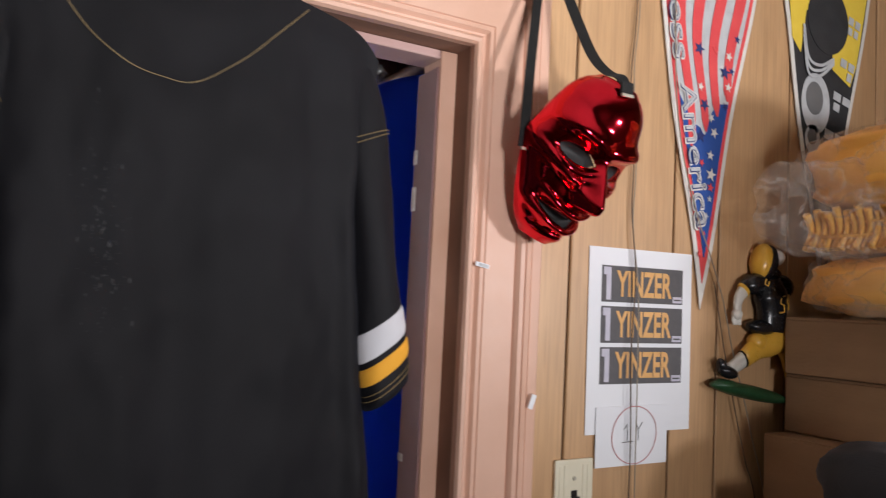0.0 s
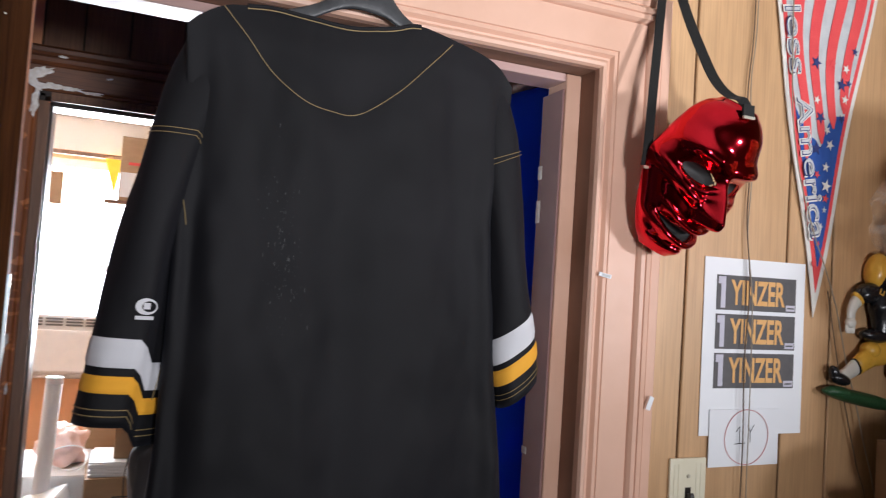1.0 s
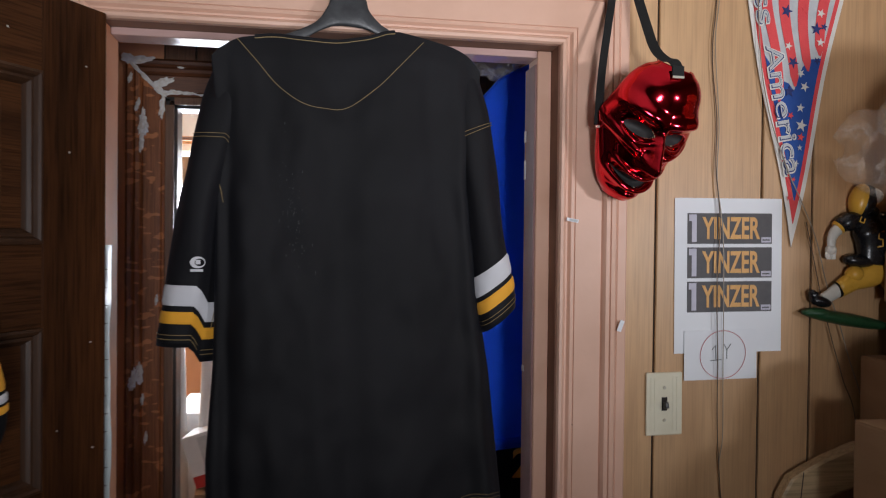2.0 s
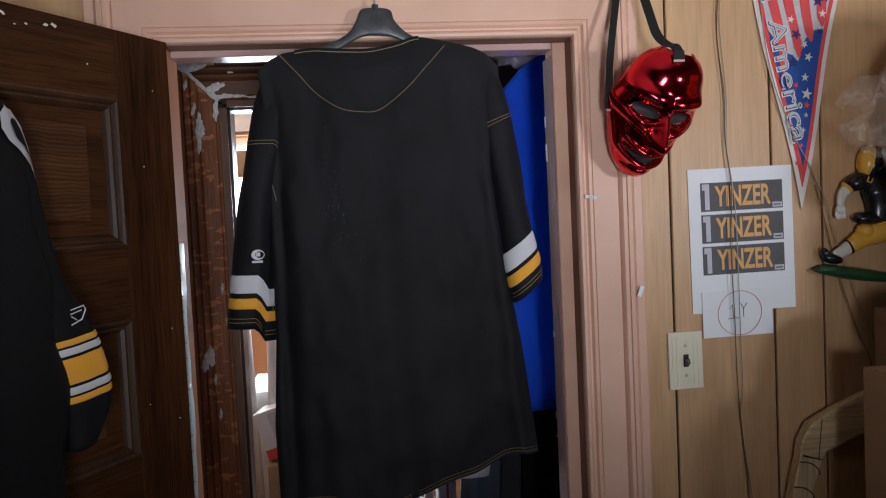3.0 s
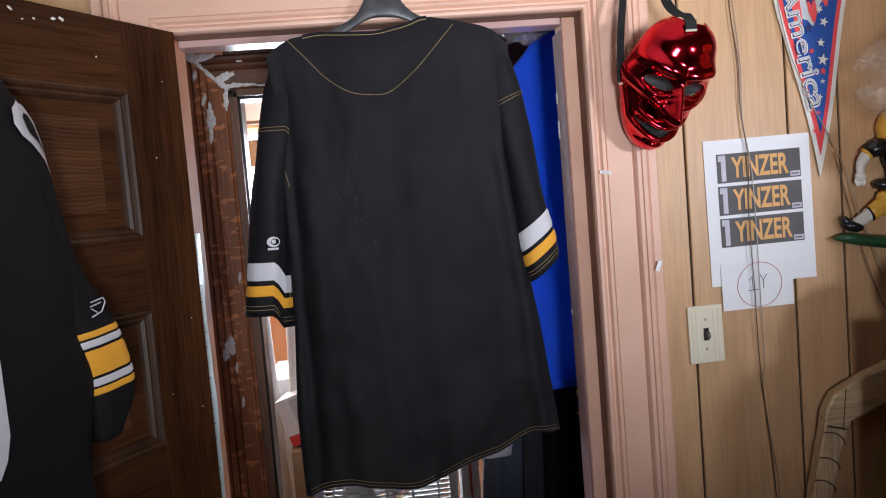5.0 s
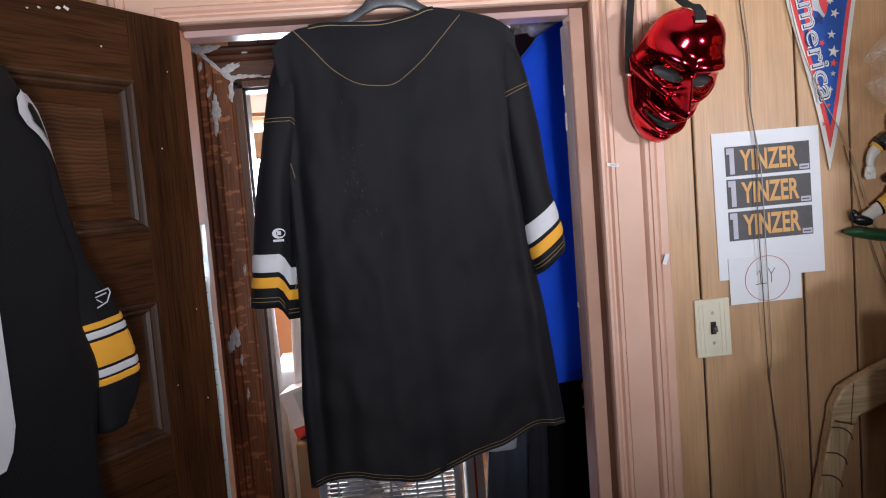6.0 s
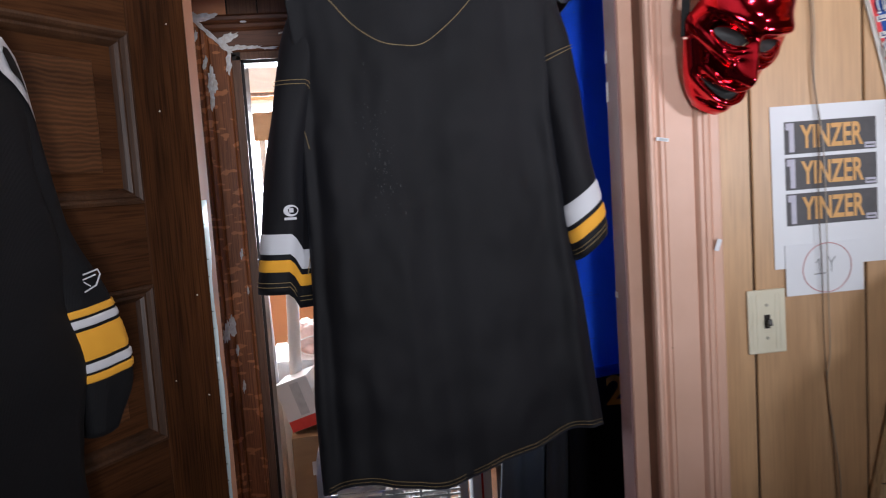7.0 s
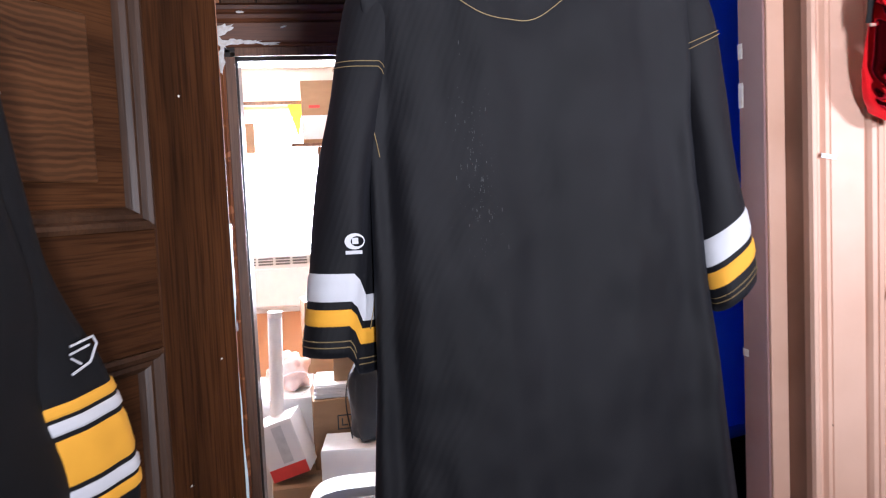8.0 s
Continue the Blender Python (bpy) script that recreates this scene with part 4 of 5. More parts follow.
rg = [(0.004 + 0.046 * math.cos(a) * (1 + 0.03 * math.sin(2 * a)), -0.001, 0.0005 + 0.0445 * math.sin(a)) for a in [2 * math.pi * i / 60 for i in range(62)]]
part("circle", tubed(rg, 0.0006, 4), "red_ink", note, "red ink circle")
part("pen_stroke", tubed([(-0.018, -0.001, 0.010), (-0.011, -0.001, 0.018), (-0.010, -0.001, -0.010)], 0.0006, 4), "ink", note)
part("pen_stroke", tubed([(-0.021, -0.001, -0.010), (0.001, -0.001, -0.009)], 0.0006, 4), "ink", note)
part("pen_stroke", tubed([(0.006, -0.001, 0.020), (0.012, -0.001, 0.009), (0.012, -0.001, -0.008)], 0.0006, 4), "ink", note)
part("pen_stroke", tubed([(0.020, -0.001, 0.020), (0.012, -0.001, 0.009)], 0.0006, 4), "ink", note)

sw = thing("light_switch", "ivory ribbed plastic light switch with a dark toggle", "light switch", pose(0.763, WY, 1.3815, 0, -0.6, 0))
part("plate", boxed(-0.0355, 0.0355, -0.006, -0.0003, -0.058, 0.058, 0.0022), "ivory", sw)
for i in range(7):
    x = -0.026 + i * 0.0087
    if abs(x) > 0.012:
        part("rib", boxed(x - 0.0025, x + 0.0025, -0.0068, -0.0058, -0.05, 0.05, 0.0004), "ivory", sw)
part("toggle_slot", boxed(-0.0055, 0.0055, -0.0066, -0.0058, -0.0125, 0.0125), "toggle", sw)
part("toggle", boxed(-0.004, 0.004, -0.017, -0.0062, -0.011, 0.001, 0.0015, pose(0, 0, 0, -18, 0, 0)), "toggle", sw, "dark brown toggle lever")
for z in (-0.030, 0.030):
    bm = bmesh.new()
    bmesh.ops.create_cone(bm, cap_ends=True, segments=12, radius1=0.0034, radius2=0.0028, depth=0.0016, matrix=pose(0, -0.0066, z, 90))
    part("screw", bm, "screw", sw)


def cord(label, pts, r, mat):
    ob = thing("hanging_cord", label, "cord", None, "loose cords on the wall")
    part("cord", tubed(curve(pts, 90), r, 6), mat, ob)


cord("thin brown cord hanging down the panelling", [(0.850, 0.901, 2.475), (0.855, 0.900, 2.17), (0.846, 0.899, 2.03), (0.857, 0.899, 1.91), (0.857, 0.899, 1.82), (0.865, 0.895, 1.72), (0.860, 0.894, 1.60), (0.864, 0.894, 1.463), (0.869, 0.898, 1.31), (0.889, 0.900, 1.053), (0.90, 0.900, 0.7), (0.905, 0.900, 0.3), (0.92, 0.87, 0.006)], 0.0011, "wire")
cord("thin pale cord beside a brown one", [(0.856, 0.901, 2.475), (0.861, 0.900, 2.17), (0.852, 0.899, 2.05), (0.862, 0.899, 1.90), (0.860, 0.899, 1.80), (0.871, 0.895, 1.70), (0.874, 0.894, 1.58), (0.875, 0.894, 1.45), (0.879, 0.898, 1.32), (0.874, 0.900, 1.25), (0.893, 0.900, 1.10), (0.897, 0.90, 1.03), (0.91, 0.900, 0.6), (0.915, 0.900, 0.3), (0.93, 0.86, 0.006)], 0.0010, "wire_light")
cord("thin grey cord crossing the striped pennant", [(0.93, 0.893, 2.475), (0.935, 0.893, 2.10), (0.955, 0.893, 1.94), (0.998, 0.892, 1.82), (1.026, 0.892, 1.765), (1.062, 0.894, 1.69), (1.085, 0.89, 1.60), (1.112, 0.89, 1.53), (1.135, 0.89, 1.46), (1.172, 0.892, 1.36), (1.20, 0.892, 1.2), (1.20, 0.892, 0.6), (1.20, 0.88, 0.006)], 0.0011, "wire_light")
cord("thin brown cord behind the figurine", [(1.045, 0.899, 1.72), (1.06, 0.899, 1.66), (1.078, 0.897, 1.58), (1.10, 0.895, 1.50), (1.128, 0.897, 1.42), (1.16, 0.897, 1.32), (1.18, 0.897, 1.0), (1.18, 0.897, 0.4), (1.18, 0.88, 0.006)], 0.0010, "wire")
for x, z, turn, w, h, lab in ((0.668, 1.528, 20, 0.008, 0.021, "torn scrap of white tape on the casing"), (0.575, 1.716, -80, 0.006, 0.022, "curled clear sticker on the casing edge")):
    tp = thing("tape_scrap", lab, "tape", pose(x, WY - 0.0225, z, 0, turn, 0))
    part("strip", boxed(-w / 2, w / 2, -0.0008, 0.0002, -h / 2, h / 2), "paper", tp)
    if w * h < 0.00018 and x < 0.6:
        part("mark", boxed(-0.002, 0.002, -0.0012, -0.0009, -0.009, 0.006), "felt_silver", tp)

# ================= pennants =================
def clipped(z0, z1, tip, slope, inset, axis, n=14):
    """The outline of a pennant between two heights, set in from its edges."""
    lo = max(z0, tip + inset / slope * 1.05)
    zs = [lo + (z1 - lo) * i / n for i in range(n + 1)]
    wave = [0.004 * math.sin(14 * (z - tip)) for z in zs]
    left = [(axis - slope * (z - tip) + inset + w, z) for z, w in zip(zs, wave)]
    right = [(axis + slope * (z - tip) - inset + w, z) for z, w in zip(zs, wave)]
    return left + right[::-1]


def star(cx, cz, r, turn=0.0):
    return [(cx + (r if i % 2 == 0 else r * 0.4) * math.sin(turn + math.pi * i / 5), cz + (r if i % 2 == 0 else r * 0.4) * math.cos(turn + math.pi * i / 5)) for i in range(10)]


AX, TIP, SL, PT = 1.016, 1.672, 0.2135, 2.42
flag = thing("striped_pennant", "red, white and blue felt pennant with stars hanging point down", "pennant")
PY = 0.9015
part("felt", slab(clipped(TIP, PT, TIP, SL, 0.0, AX), PY, 0.002), "felt_white", flag, "white felt edge")
part("border", slab(clipped(TIP, PT - 0.01, TIP, SL, 0.009, AX), PY - 0.0006, 0.0005), "felt_red", flag, "red printed border")
part("field", slab(clipped(TIP, PT - 0.02, TIP, SL, 0.018, AX), PY - 0.0012, 0.0005), "felt_silver", flag, "pale printed ground")
blue_out = clipped(TIP, 2.03, TIP, SL, 0.018, AX)
half = len(blue_out) // 2
blue_out = blue_out[:half] + [(AX - 0.030, 1.986), (AX - 0.012, 1.980), (AX - 0.001, 1.966), (AX + 0.006, 1.985), (AX + 0.016, 2.012), (AX + 0.034, 2.028)] + blue_out[half:]
part("field", slab(blue_out, PY - 0.0018, 0.0005), "felt_blue", flag, "blue printed field")
for k, (x0, amp) in enumerate(((-0.047, 0.010), (-0.012, 0.012), (0.024, 0.012), (0.058, 0.010))):
    zs = [1.945 + 0.03 * k + 0.46 * i / 24 for i in range(25)]
    zs = [z for z in zs if z < PT - 0.03]

    def cx(z):
        return AX + x0 + 0.16 * (z - 2.05) * (x0 / 0.05) * 0.5 + amp * math.sin(18 * (z - 1.9) + k * 0.4)

    def wd(z):
        return min(0.0085 + 0.02 * max(0, z - 2.0), 0.5 * max(0.0, z - zs[0]) + 0.002)
    lim = [(SL * (z - TIP) - 0.020) for z in zs]
    out = [(max(AX - m, min(AX + m, cx(z) - wd(z))), z) for z, m in zip(zs, lim)] + [(max(AX - m, min(AX + m, cx(z) + wd(z))), z) for z, m in list(zip(zs, lim))[::-1]]
    part("stripe", slab(out, PY - 0.0024, 0.0005), "felt_red", flag)
for x, z, r, mat, turn in ((0.040, 1.902, 0.0125, "felt_white", 0.2), (0.020, 1.975, 0.010, "felt_white", 0.4), (0.012, 1.935, 0.009, "felt_white", 0.1), (0.030, 1.83, 0.007, "felt_silver", 0.3),
                           (0.024, 1.86, 0.006, "felt_silver", 0.0), (0.022, 1.88, 0.0085, "felt_red", 0.2), (-0.008, 1.92, 0.007, "felt_red", 0.5), (0.010, 1.765, 0.006, "felt_red", 0.1), (0.026, 1.80, 0.005, "felt_red", 0.3),
                           (-0.02, 2.115, 0.013, "felt_navy", 0.3), (0.043, 2.085, 0.013, "felt_navy", 0.1), (-0.005, 2.02, 0.012, "felt_navy", 0.5), (-0.012, 1.965, 0.012, "felt_navy", 0.0), (0.072, 2.09, 0.008, "felt_navy", 0.2),
                           (0.056, 2.025, 0.008, "felt_navy", 0.6), (0.075, 2.15, 0.008, "felt_navy", 0.1), (0.018, 2.12, 0.009, "felt_red", 0.2), (0.05, 2.05, 0.009, "felt_red", 0.5), (-0.015, 2.05, 0.008, "felt_white", 0.3), (0.075, 2.06, 0.009, "felt_white", 0.1), (0.052, 2.115, 0.009, "felt_white", 0.4), (0.012, 2.00, 0.008, "felt_white", 0.7)):
    x = min(x, SL * (z - TIP) - 0.022 - r)
    part("star", slab(star(AX + x, z, r, turn), PY - 0.0036, 0.0005), mat, flag)
for words, zc, xoff, wlen, hh in (("America", 1.930, -0.024, 0.245, 0.036), ("less", 2.145, -0.072, 0.115, 0.036)):
    mm = Matrix.Translation((AX + xoff, PY - 0.0040, zc)) @ pose(0, 0, 0, 0, 90 - 11, 0)
    lettering("lettering", words, "felt_white", flag, mm, wlen + 0.006, hh + 0.006, 0.0, "", 0.03)
    lettering("lettering", words, "felt_navy", flag, mm, wlen, hh, 0.0006, "", 0.004)
    lettering("lettering", words, "felt_silver", flag, mm, wlen - 0.003, hh - 0.004, 0.0011, "", -0.012)

AX2, TIP2, SL2 = 1.338, 1.690, 0.2200
flag2 = thing("team_pennant", "black, gold and silver felt sports pennant with a helmet", "pennant")
part("felt", slab(clipped(TIP2, PT, TIP2, SL2, 0.0, AX2), PY, 0.002), "felt_white", flag2)
part("field", slab(clipped(TIP2, PT - 0.01, TIP2, SL2, 0.010, AX2), PY - 0.0006, 0.0005), "felt_black", flag2)
part("patch", slab([(AX2 + 0.02, 2.15), (AX2 + 0.075, 2.125), (AX2 + 0.095, 2.17), (AX2 + 0.135, 2.35), (AX2 - 0.12, 2.35), (AX2 - 0.10, 2.19), (AX2 - 0.075, 2.165), (AX2 - 0.06, 2.25), (AX2 + 0.02, 2.28)], PY - 0.0012, 0.0005), "felt_yellow", flag2, "gold printed patch")


def oval(cx, cz, a, b, n=24, turn=0.0):
    return [(cx + a * math.cos(t) * math.cos(turn) - b * math.sin(t) * math.sin(turn), cz + a * math.cos(t) * math.sin(turn) + b * math.sin(t) * math.cos(turn)) for t in [2 * math.pi * i / n for i in range(n)]]


part("helmet", slab(oval(AX2 + 0.005, 2.245, 0.062, 0.068), PY - 0.0018, 0.0005), "felt_black", flag2, "black helmet shape")
for x, z, a, b in ((-0.030, 2.075, 0.042, 0.058), (-0.038, 2.005, 0.022, 0.028), (-0.043, 1.962, 0.015, 0.020), (-0.046, 1.93, 0.009, 0.013)):
    part("oval", slab(oval(AX2 + x, z, a, b), PY - 0.0020, 0.0005), "felt_silver", flag2)
    part("oval", slab(oval(AX2 + x - a * 0.1, z + b * 0.15, a * 0.6, b * 0.55), PY - 0.0026, 0.0005), "vent_dark", flag2)
for a0, r in ((0.0, 0.05), (0.5, 0.043), (1.0, 0.05)):
    part("face_guard", tubed(curve([(AX2 - 0.07, PY - 0.004, 2.20 + 0.02 * a0), (AX2 - 0.055, PY - 0.004, 2.13 + 0.03 * a0), (AX2 - 0.02, PY - 0.004, 2.13 + 0.02 * a0), (AX2 + 0.02, PY - 0.004, 2.16 + 0.01 * a0)]), 0.003, 6, 0.4), "felt_silver", flag2)
for i, (x, z, w, h) in enumerate(((0.083, 2.245, 0.022, 0.040), (0.062, 2.155, 0.025, 0.042), (0.045, 2.085, 0.030, 0.040), (0.022, 2.005, 0.034, 0.046), (0.004, 1.925, 0.038, 0.05))):
    mm = pose(AX2 + x, PY - 0.003, z, 0, 12, 0)
    bm = bmesh.new()
    for side in (-1, 1):
        add_box(bm, min(0.003 * side, side * w * 0.85), max(0.003 * side, side * w * 0.85), 0, 0.0005, -h * 0.02 + 0.003, h * 0.46, 0, 0, mm)
        if (i + side) % 3:
            add_box(bm, min(0.003 * side, side * w * 0.7), max(0.003 * side, side * w * 0.7), 0, 0.0005, -h * 0.46, -h * 0.02 - 0.002, 0, 0, mm)
    part("plate_shape", bm, "felt_silver", flag2)

# ================= figurine, boxes, towels, cap, stick =================
def limb(bm, pts, radii, mi):
    pts = [Vector(p) for p in pts]
    rings = []
    for i, p in enumerate(pts):
        d = (pts[min(i + 1, len(pts) - 1)] - pts[max(i - 1, 0)]).normalized()
        side = d.cross(Vector((0, 1, 0))).normalized()
        up = side.cross(d)
        rings.append([p + 1.0 * radii[i] * (side * math.cos(a) + up * math.sin(a)) for a in [2 * math.pi * k / 12 for k in range(12)]])
    add_loft(bm, rings, True, True, mi)


def blob(bm, c, r, mi, turn=0.0):
    out = bmesh.ops.create_uvsphere(bm, u_segments=18, v_segments=12, radius=1.0)
    bmesh.ops.transform(bm, matrix=Matrix.Translation((c[0], 0, c[1])) @ pose(0, 0, 0, 0, turn, 0) @ Matrix.Diagonal((*r, 1)), verts=out["verts"])
    for f in {f for v in out["verts"] for f in v.link_faces}:
        f.material_index = mi


def flat_limb(bm, pts, radii, mi):
    limb(bm, [p for p in curve([(x, 0, z) for x, z in pts], 16)], [float(np.interp(i / 16 * (len(radii) - 1), range(len(radii)), radii)) for i in range(17)], mi)


TURF, BLACK, GOLD, CREAM = range(4)
bm = bmesh.new()
blob(bm, (1.128, 1.535), (0.100, 0.030, 0.0125), TURF, 9)
blob(bm, (1.066, 1.548), (0.030, 0.026, 0.010), TURF, 5)
blob(bm, (1.071, 1.570), (0.023, 0.020, 0.0105), BLACK, 14)
blob(bm, (1.057, 1.580), (0.009, 0.014, 0.014), BLACK, -30)
flat_limb(bm, [(1.075, 1.575), (1.090, 1.581), (1.108, 1.592)], [0.011, 0.0125, 0.0145], CREAM)
flat_limb(bm, [(1.106, 1.591), (1.111, 1.593)], [0.0158, 0.0158], BLACK)
flat_limb(bm, [(1.110, 1.592), (1.130, 1.604), (1.146, 1.610), (1.168, 1.618), (1.195, 1.628), (1.22, 1.632)], [0.016, 0.019, 0.018, 0.024, 0.026, 0.022], GOLD)
blob(bm, (1.142, 1.622), (0.018, 0.026, 0.016), GOLD)
flat_limb(bm, [(1.205, 1.63), (1.225, 1.60), (1.24, 1.55)], [0.022, 0.018, 0.013], GOLD)
flat_limb(bm, [(1.178, 1.640), (1.180, 1.675), (1.176, 1.705), (1.166, 1.735)], [0.028, 0.032, 0.038, 0.024], BLACK)
blob(bm, (1.152, 1.647), (0.034, 0.028, 0.013), BLACK, 4)
blob(bm, (1.130, 1.722), (0.027, 0.030, 0.018), BLACK, -18)
blob(bm, (1.205, 1.722), (0.026, 0.028, 0.020), BLACK, 20)
flat_limb(bm, [(1.130, 1.722), (1.116, 1.717), (1.107, 1.711)], [0.016, 0.0155, 0.0145], BLACK)
flat_limb(bm, [(1.108, 1.712), (1.104, 1.708)], [0.0150, 0.0150], GOLD)
flat_limb(bm, [(1.106, 1.708), (1.097, 1.699), (1.092, 1.687), (1.092, 1.674)], [0.0125, 0.0110, 0.0092, 0.0080], CREAM)
blob(bm, (1.091, 1.668), (0.011, 0.013, 0.010), CREAM)
for i in range(4):
    flat_limb(bm, [(1.083 + 0.0055 * i, 1.664), (1.082 + 0.0055 * i, 1.657 - 0.002 * (i % 2)), (1.085 + 0.005 * i, 1.650)], [0.0034, 0.0034, 0.0024], CREAM)
blob(bm, (1.151, 1.762), (0.020, 0.033, 0.033), GOLD, 12)
blob(bm, (1.161, 1.760), (0.021, 0.036, 0.034), BLACK, 22)
blob(bm, (1.178, 1.771), (0.0130, 0.040, 0.0165), CREAM, -10)
blob(bm, (1.170, 1.744), (0.020, 0.036, 0.010), BLACK, 25)
for line in (((1.182, 1.784), (1.187, 1.776), (1.184, 1.766)), ((1.172, 1.760), (1.182, 1.752), (1.186, 1.744))):
    flat_limb(bm, line, [0.0018, 0.0018], BLACK)
for line in (((1.187, 1.704), (1.176, 1.702), (1.175, 1.690), (1.184, 1.688), (1.185, 1.676), (1.173, 1.674)), ((1.204, 1.694), (1.195, 1.692), (1.195, 1.706), (1.205, 1.707), (1.204, 1.680)), ((1.140, 1.731), (1.136, 1.722), (1.145, 1.719), (1.148, 1.727))):
    add_tube(bm, [(x, -0.001 - (max(0.0, 0.0345 ** 2 - (x - 1.179) ** 2) ** 0.5 if x > 1.16 else 0.030), z) for x, z in line], 0.0017, 6, 1.0, GOLD)
for v in bm.verts:
    v.co.y = 0.889 + 0.62 * v.co.y
fig = part("figurine", bm, ["turf", "gloss_black", "gloss_gold", "gloss_white"], None, "", True)
tagged(fig, "glossy painted plaster sports figurine hung on the wall", "figurine")


def carton(x0, x1, y0, y1, z0, z1, label, turn=0.0, tape=True, mat="card", group="stacked cartons"):
    c = Vector(((x0 + x1) / 2, (y0 + y1) / 2, z0))
    ob = thing("cardboard_box", label, "box", pose(*c, 0, 0, turn), group)
    hx, hy, h = (x1 - x0) / 2, (y1 - y0) / 2, z1 - z0
    bm = boxed(-hx, hx, -hy, hy, 0.0005, h - 0.004, 0.003)
    for v in bm.verts:
        v.co += 0.0018 * Vector((noise.noise(v.co * 6), noise.noise(v.co * 6 + Vector((3, 0, 0))), 0))
    part("body", bm, mat, ob)
    part("flap", boxed(-hx + 0.001, hx - 0.001, -hy + 0.001, -0.001, h - 0.0045, h, 0.001), mat, ob)
    part("flap", boxed(-hx + 0.001, hx - 0.001, 0.001, hy - 0.001, h - 0.0045, h - 0.0005, 0.001), mat, ob)
    if tape:
        part("tape", boxed(-hx - 0.0006, hx + 0.0006, -0.024, 0.024, h - 0.06, h + 0.0006, 0.0004), "film", ob, "clear packing tape")
    return ob


carton(1.192, 1.64, 0.42, 0.872, 1.570, 1.668, "brown cardboard box under a bag of towels", 0.6)
carton(1.199, 1.64, 0.42, 0.874, 1.470, 1.5695, "brown cardboard box in the middle of a stack", -0.4)
carton(1.148, 1.66, 0.40, 0.876, 0.90, 1.4695, "large brown cardboard box low in a stack")
carton(1.148, 1.66, 0.40, 0.876, 0.0, 0.8995, "large brown cardboard box at the bottom of a stack")
carton(1.022, 1.128, 0.40, 0.735, 0.0, 1.385, "tall narrow brown carton beside a stack")

bag = thing("towel_bag", "clear plastic bag stuffed with gold terry towels", "bag", pose(1.303, 0.64, 1.669))


def pillow(sx, sy, sz, c, seed, rough=0.06, n=26, m=22, power=0.6):
    rings = []
    for j in range(m + 1):
        ph = -math.pi / 2 + math.pi * j / m
        ring = []
        for i in range(n):
            th = 2 * math.pi * i / n
            cx, cy, cz = math.cos(ph) * math.cos(th), math.cos(ph) * math.sin(th), math.sin(ph)
            d = [math.copysign(abs(q) ** power, q) for q in (cx, cy, cz)]
            k = 1 + rough * noise.noise(Vector((cx * 2.5 + seed, cy * 2.5, cz * 2.5))) * 2 + rough * 0.5 * noise.noise(Vector((cx * 8 + seed, cy * 8, cz * 8)))
            ring.append((c[0] + sx * d[0] * k, c[1] + sy * d[1] * k, c[2] + sz * d[2] * k))
        rings.append(ring)
    return lofted(rings, True, True)


for i, (sx, sz, c) in enumerate(((0.178, 0.050, (-0.005, 0.02, 0.052)), (0.160, 0.020, (0.0, 0.02, 0.122)), (0.158, 0.016, (0.0, 0.02, 0.158)), (0.182, 0.070, (0.0, 0.02, 0.235)))):
    part("towel", pillow(sx, 0.165, sz, c, 3 * i + 1, 0.07), "towel", bag, "", True)
for i in range(22):
    part("towel_pleat", tubed(curve([(-0.162 + 0.006 * math.sin(i * 1.7), -0.11 + 0.0125 * i, 0.166 + 0.004 * (i % 3)), (-0.146, -0.106 + 0.0125 * i, 0.140), (-0.157 + 0.004 * (i % 2), -0.10 + 0.0125 * i, 0.108)], 12), 0.0066, 7), "towel", bag, "", True)
part("film", pillow(0.192, 0.178, 0.062, (-0.005, 0.02, 0.064), 20, 0.11, 60, 44, 0.7), "film", bag, "wrinkled clear plastic", True)
part("film", pillow(0.196, 0.178, 0.085, (-0.003, 0.02, 0.232), 31, 0.11, 60, 44, 0.75), "film", bag, "wrinkled clear plastic", True)
rings = []
for j in range(18):
    t = j / 17
    ring = []
    for k in range(44):
        a = 2 * math.pi * k / 44
        wr = 1 + 0.22 * noise.noise(Vector((math.cos(a) * 2.2, math.sin(a) * 2.2, t * 4))) + 0.10 * noise.noise(Vector((math.cos(a) * 7, math.sin(a) * 7, t * 9)))
        ring.append((-0.13 - 0.118 * t + 0.02 * math.cos(2 * a) * t, 0.05 + 0.125 * t + (0.085 - 0.015 * t) * (1 - 0.70 * t ** 7) * math.cos(a) * wr, 0.165 + 0.015 * t + (0.078 - 0.006 * t) * (1 - 0.70 * t ** 7) * math.sin(a) * wr))
    rings.append(ring)
part("bag_mouth", lofted(rings), "film", bag, "loose open mouth of the bag", True)

cap = thing("knit_cap", "dark charcoal cap resting on a tall carton", "cap", pose(1.075, 0.600, 1.3855))
part("crown", pillow(0.052, 0.115, 0.058, (0.03, 0.02, 0.052), 5, 0.05, power=0.8), "grey_cloth", cap, "", True)
part("brim", pillow(0.050, 0.06, 0.010, (0.0, -0.12, 0.012), 8, 0.04, power=0.85), "grey_cloth", cap, "", True)
part("badge", tubed(curve([(-0.024, -0.06, 0.045), (-0.026, -0.045, 0.058), (-0.026, -0.03, 0.047), (-0.025, -0.015, 0.056)]), 0.0014, 5), "white", cap, "pale embroidered badge")

stick = thing("hockey_stick", "pale wooden hockey stick leaning upside down on the wall", "hockey stick", pose(0.79, 0.89, 0))
SY0, SY1 = -0.018, 0.006


def stick_strip(path, widths):
    rings = []
    for (x, z), w in zip(path, widths):
        rings.append((x, z, w))
    out = []
    for i, (x, z, w) in enumerate(rings):
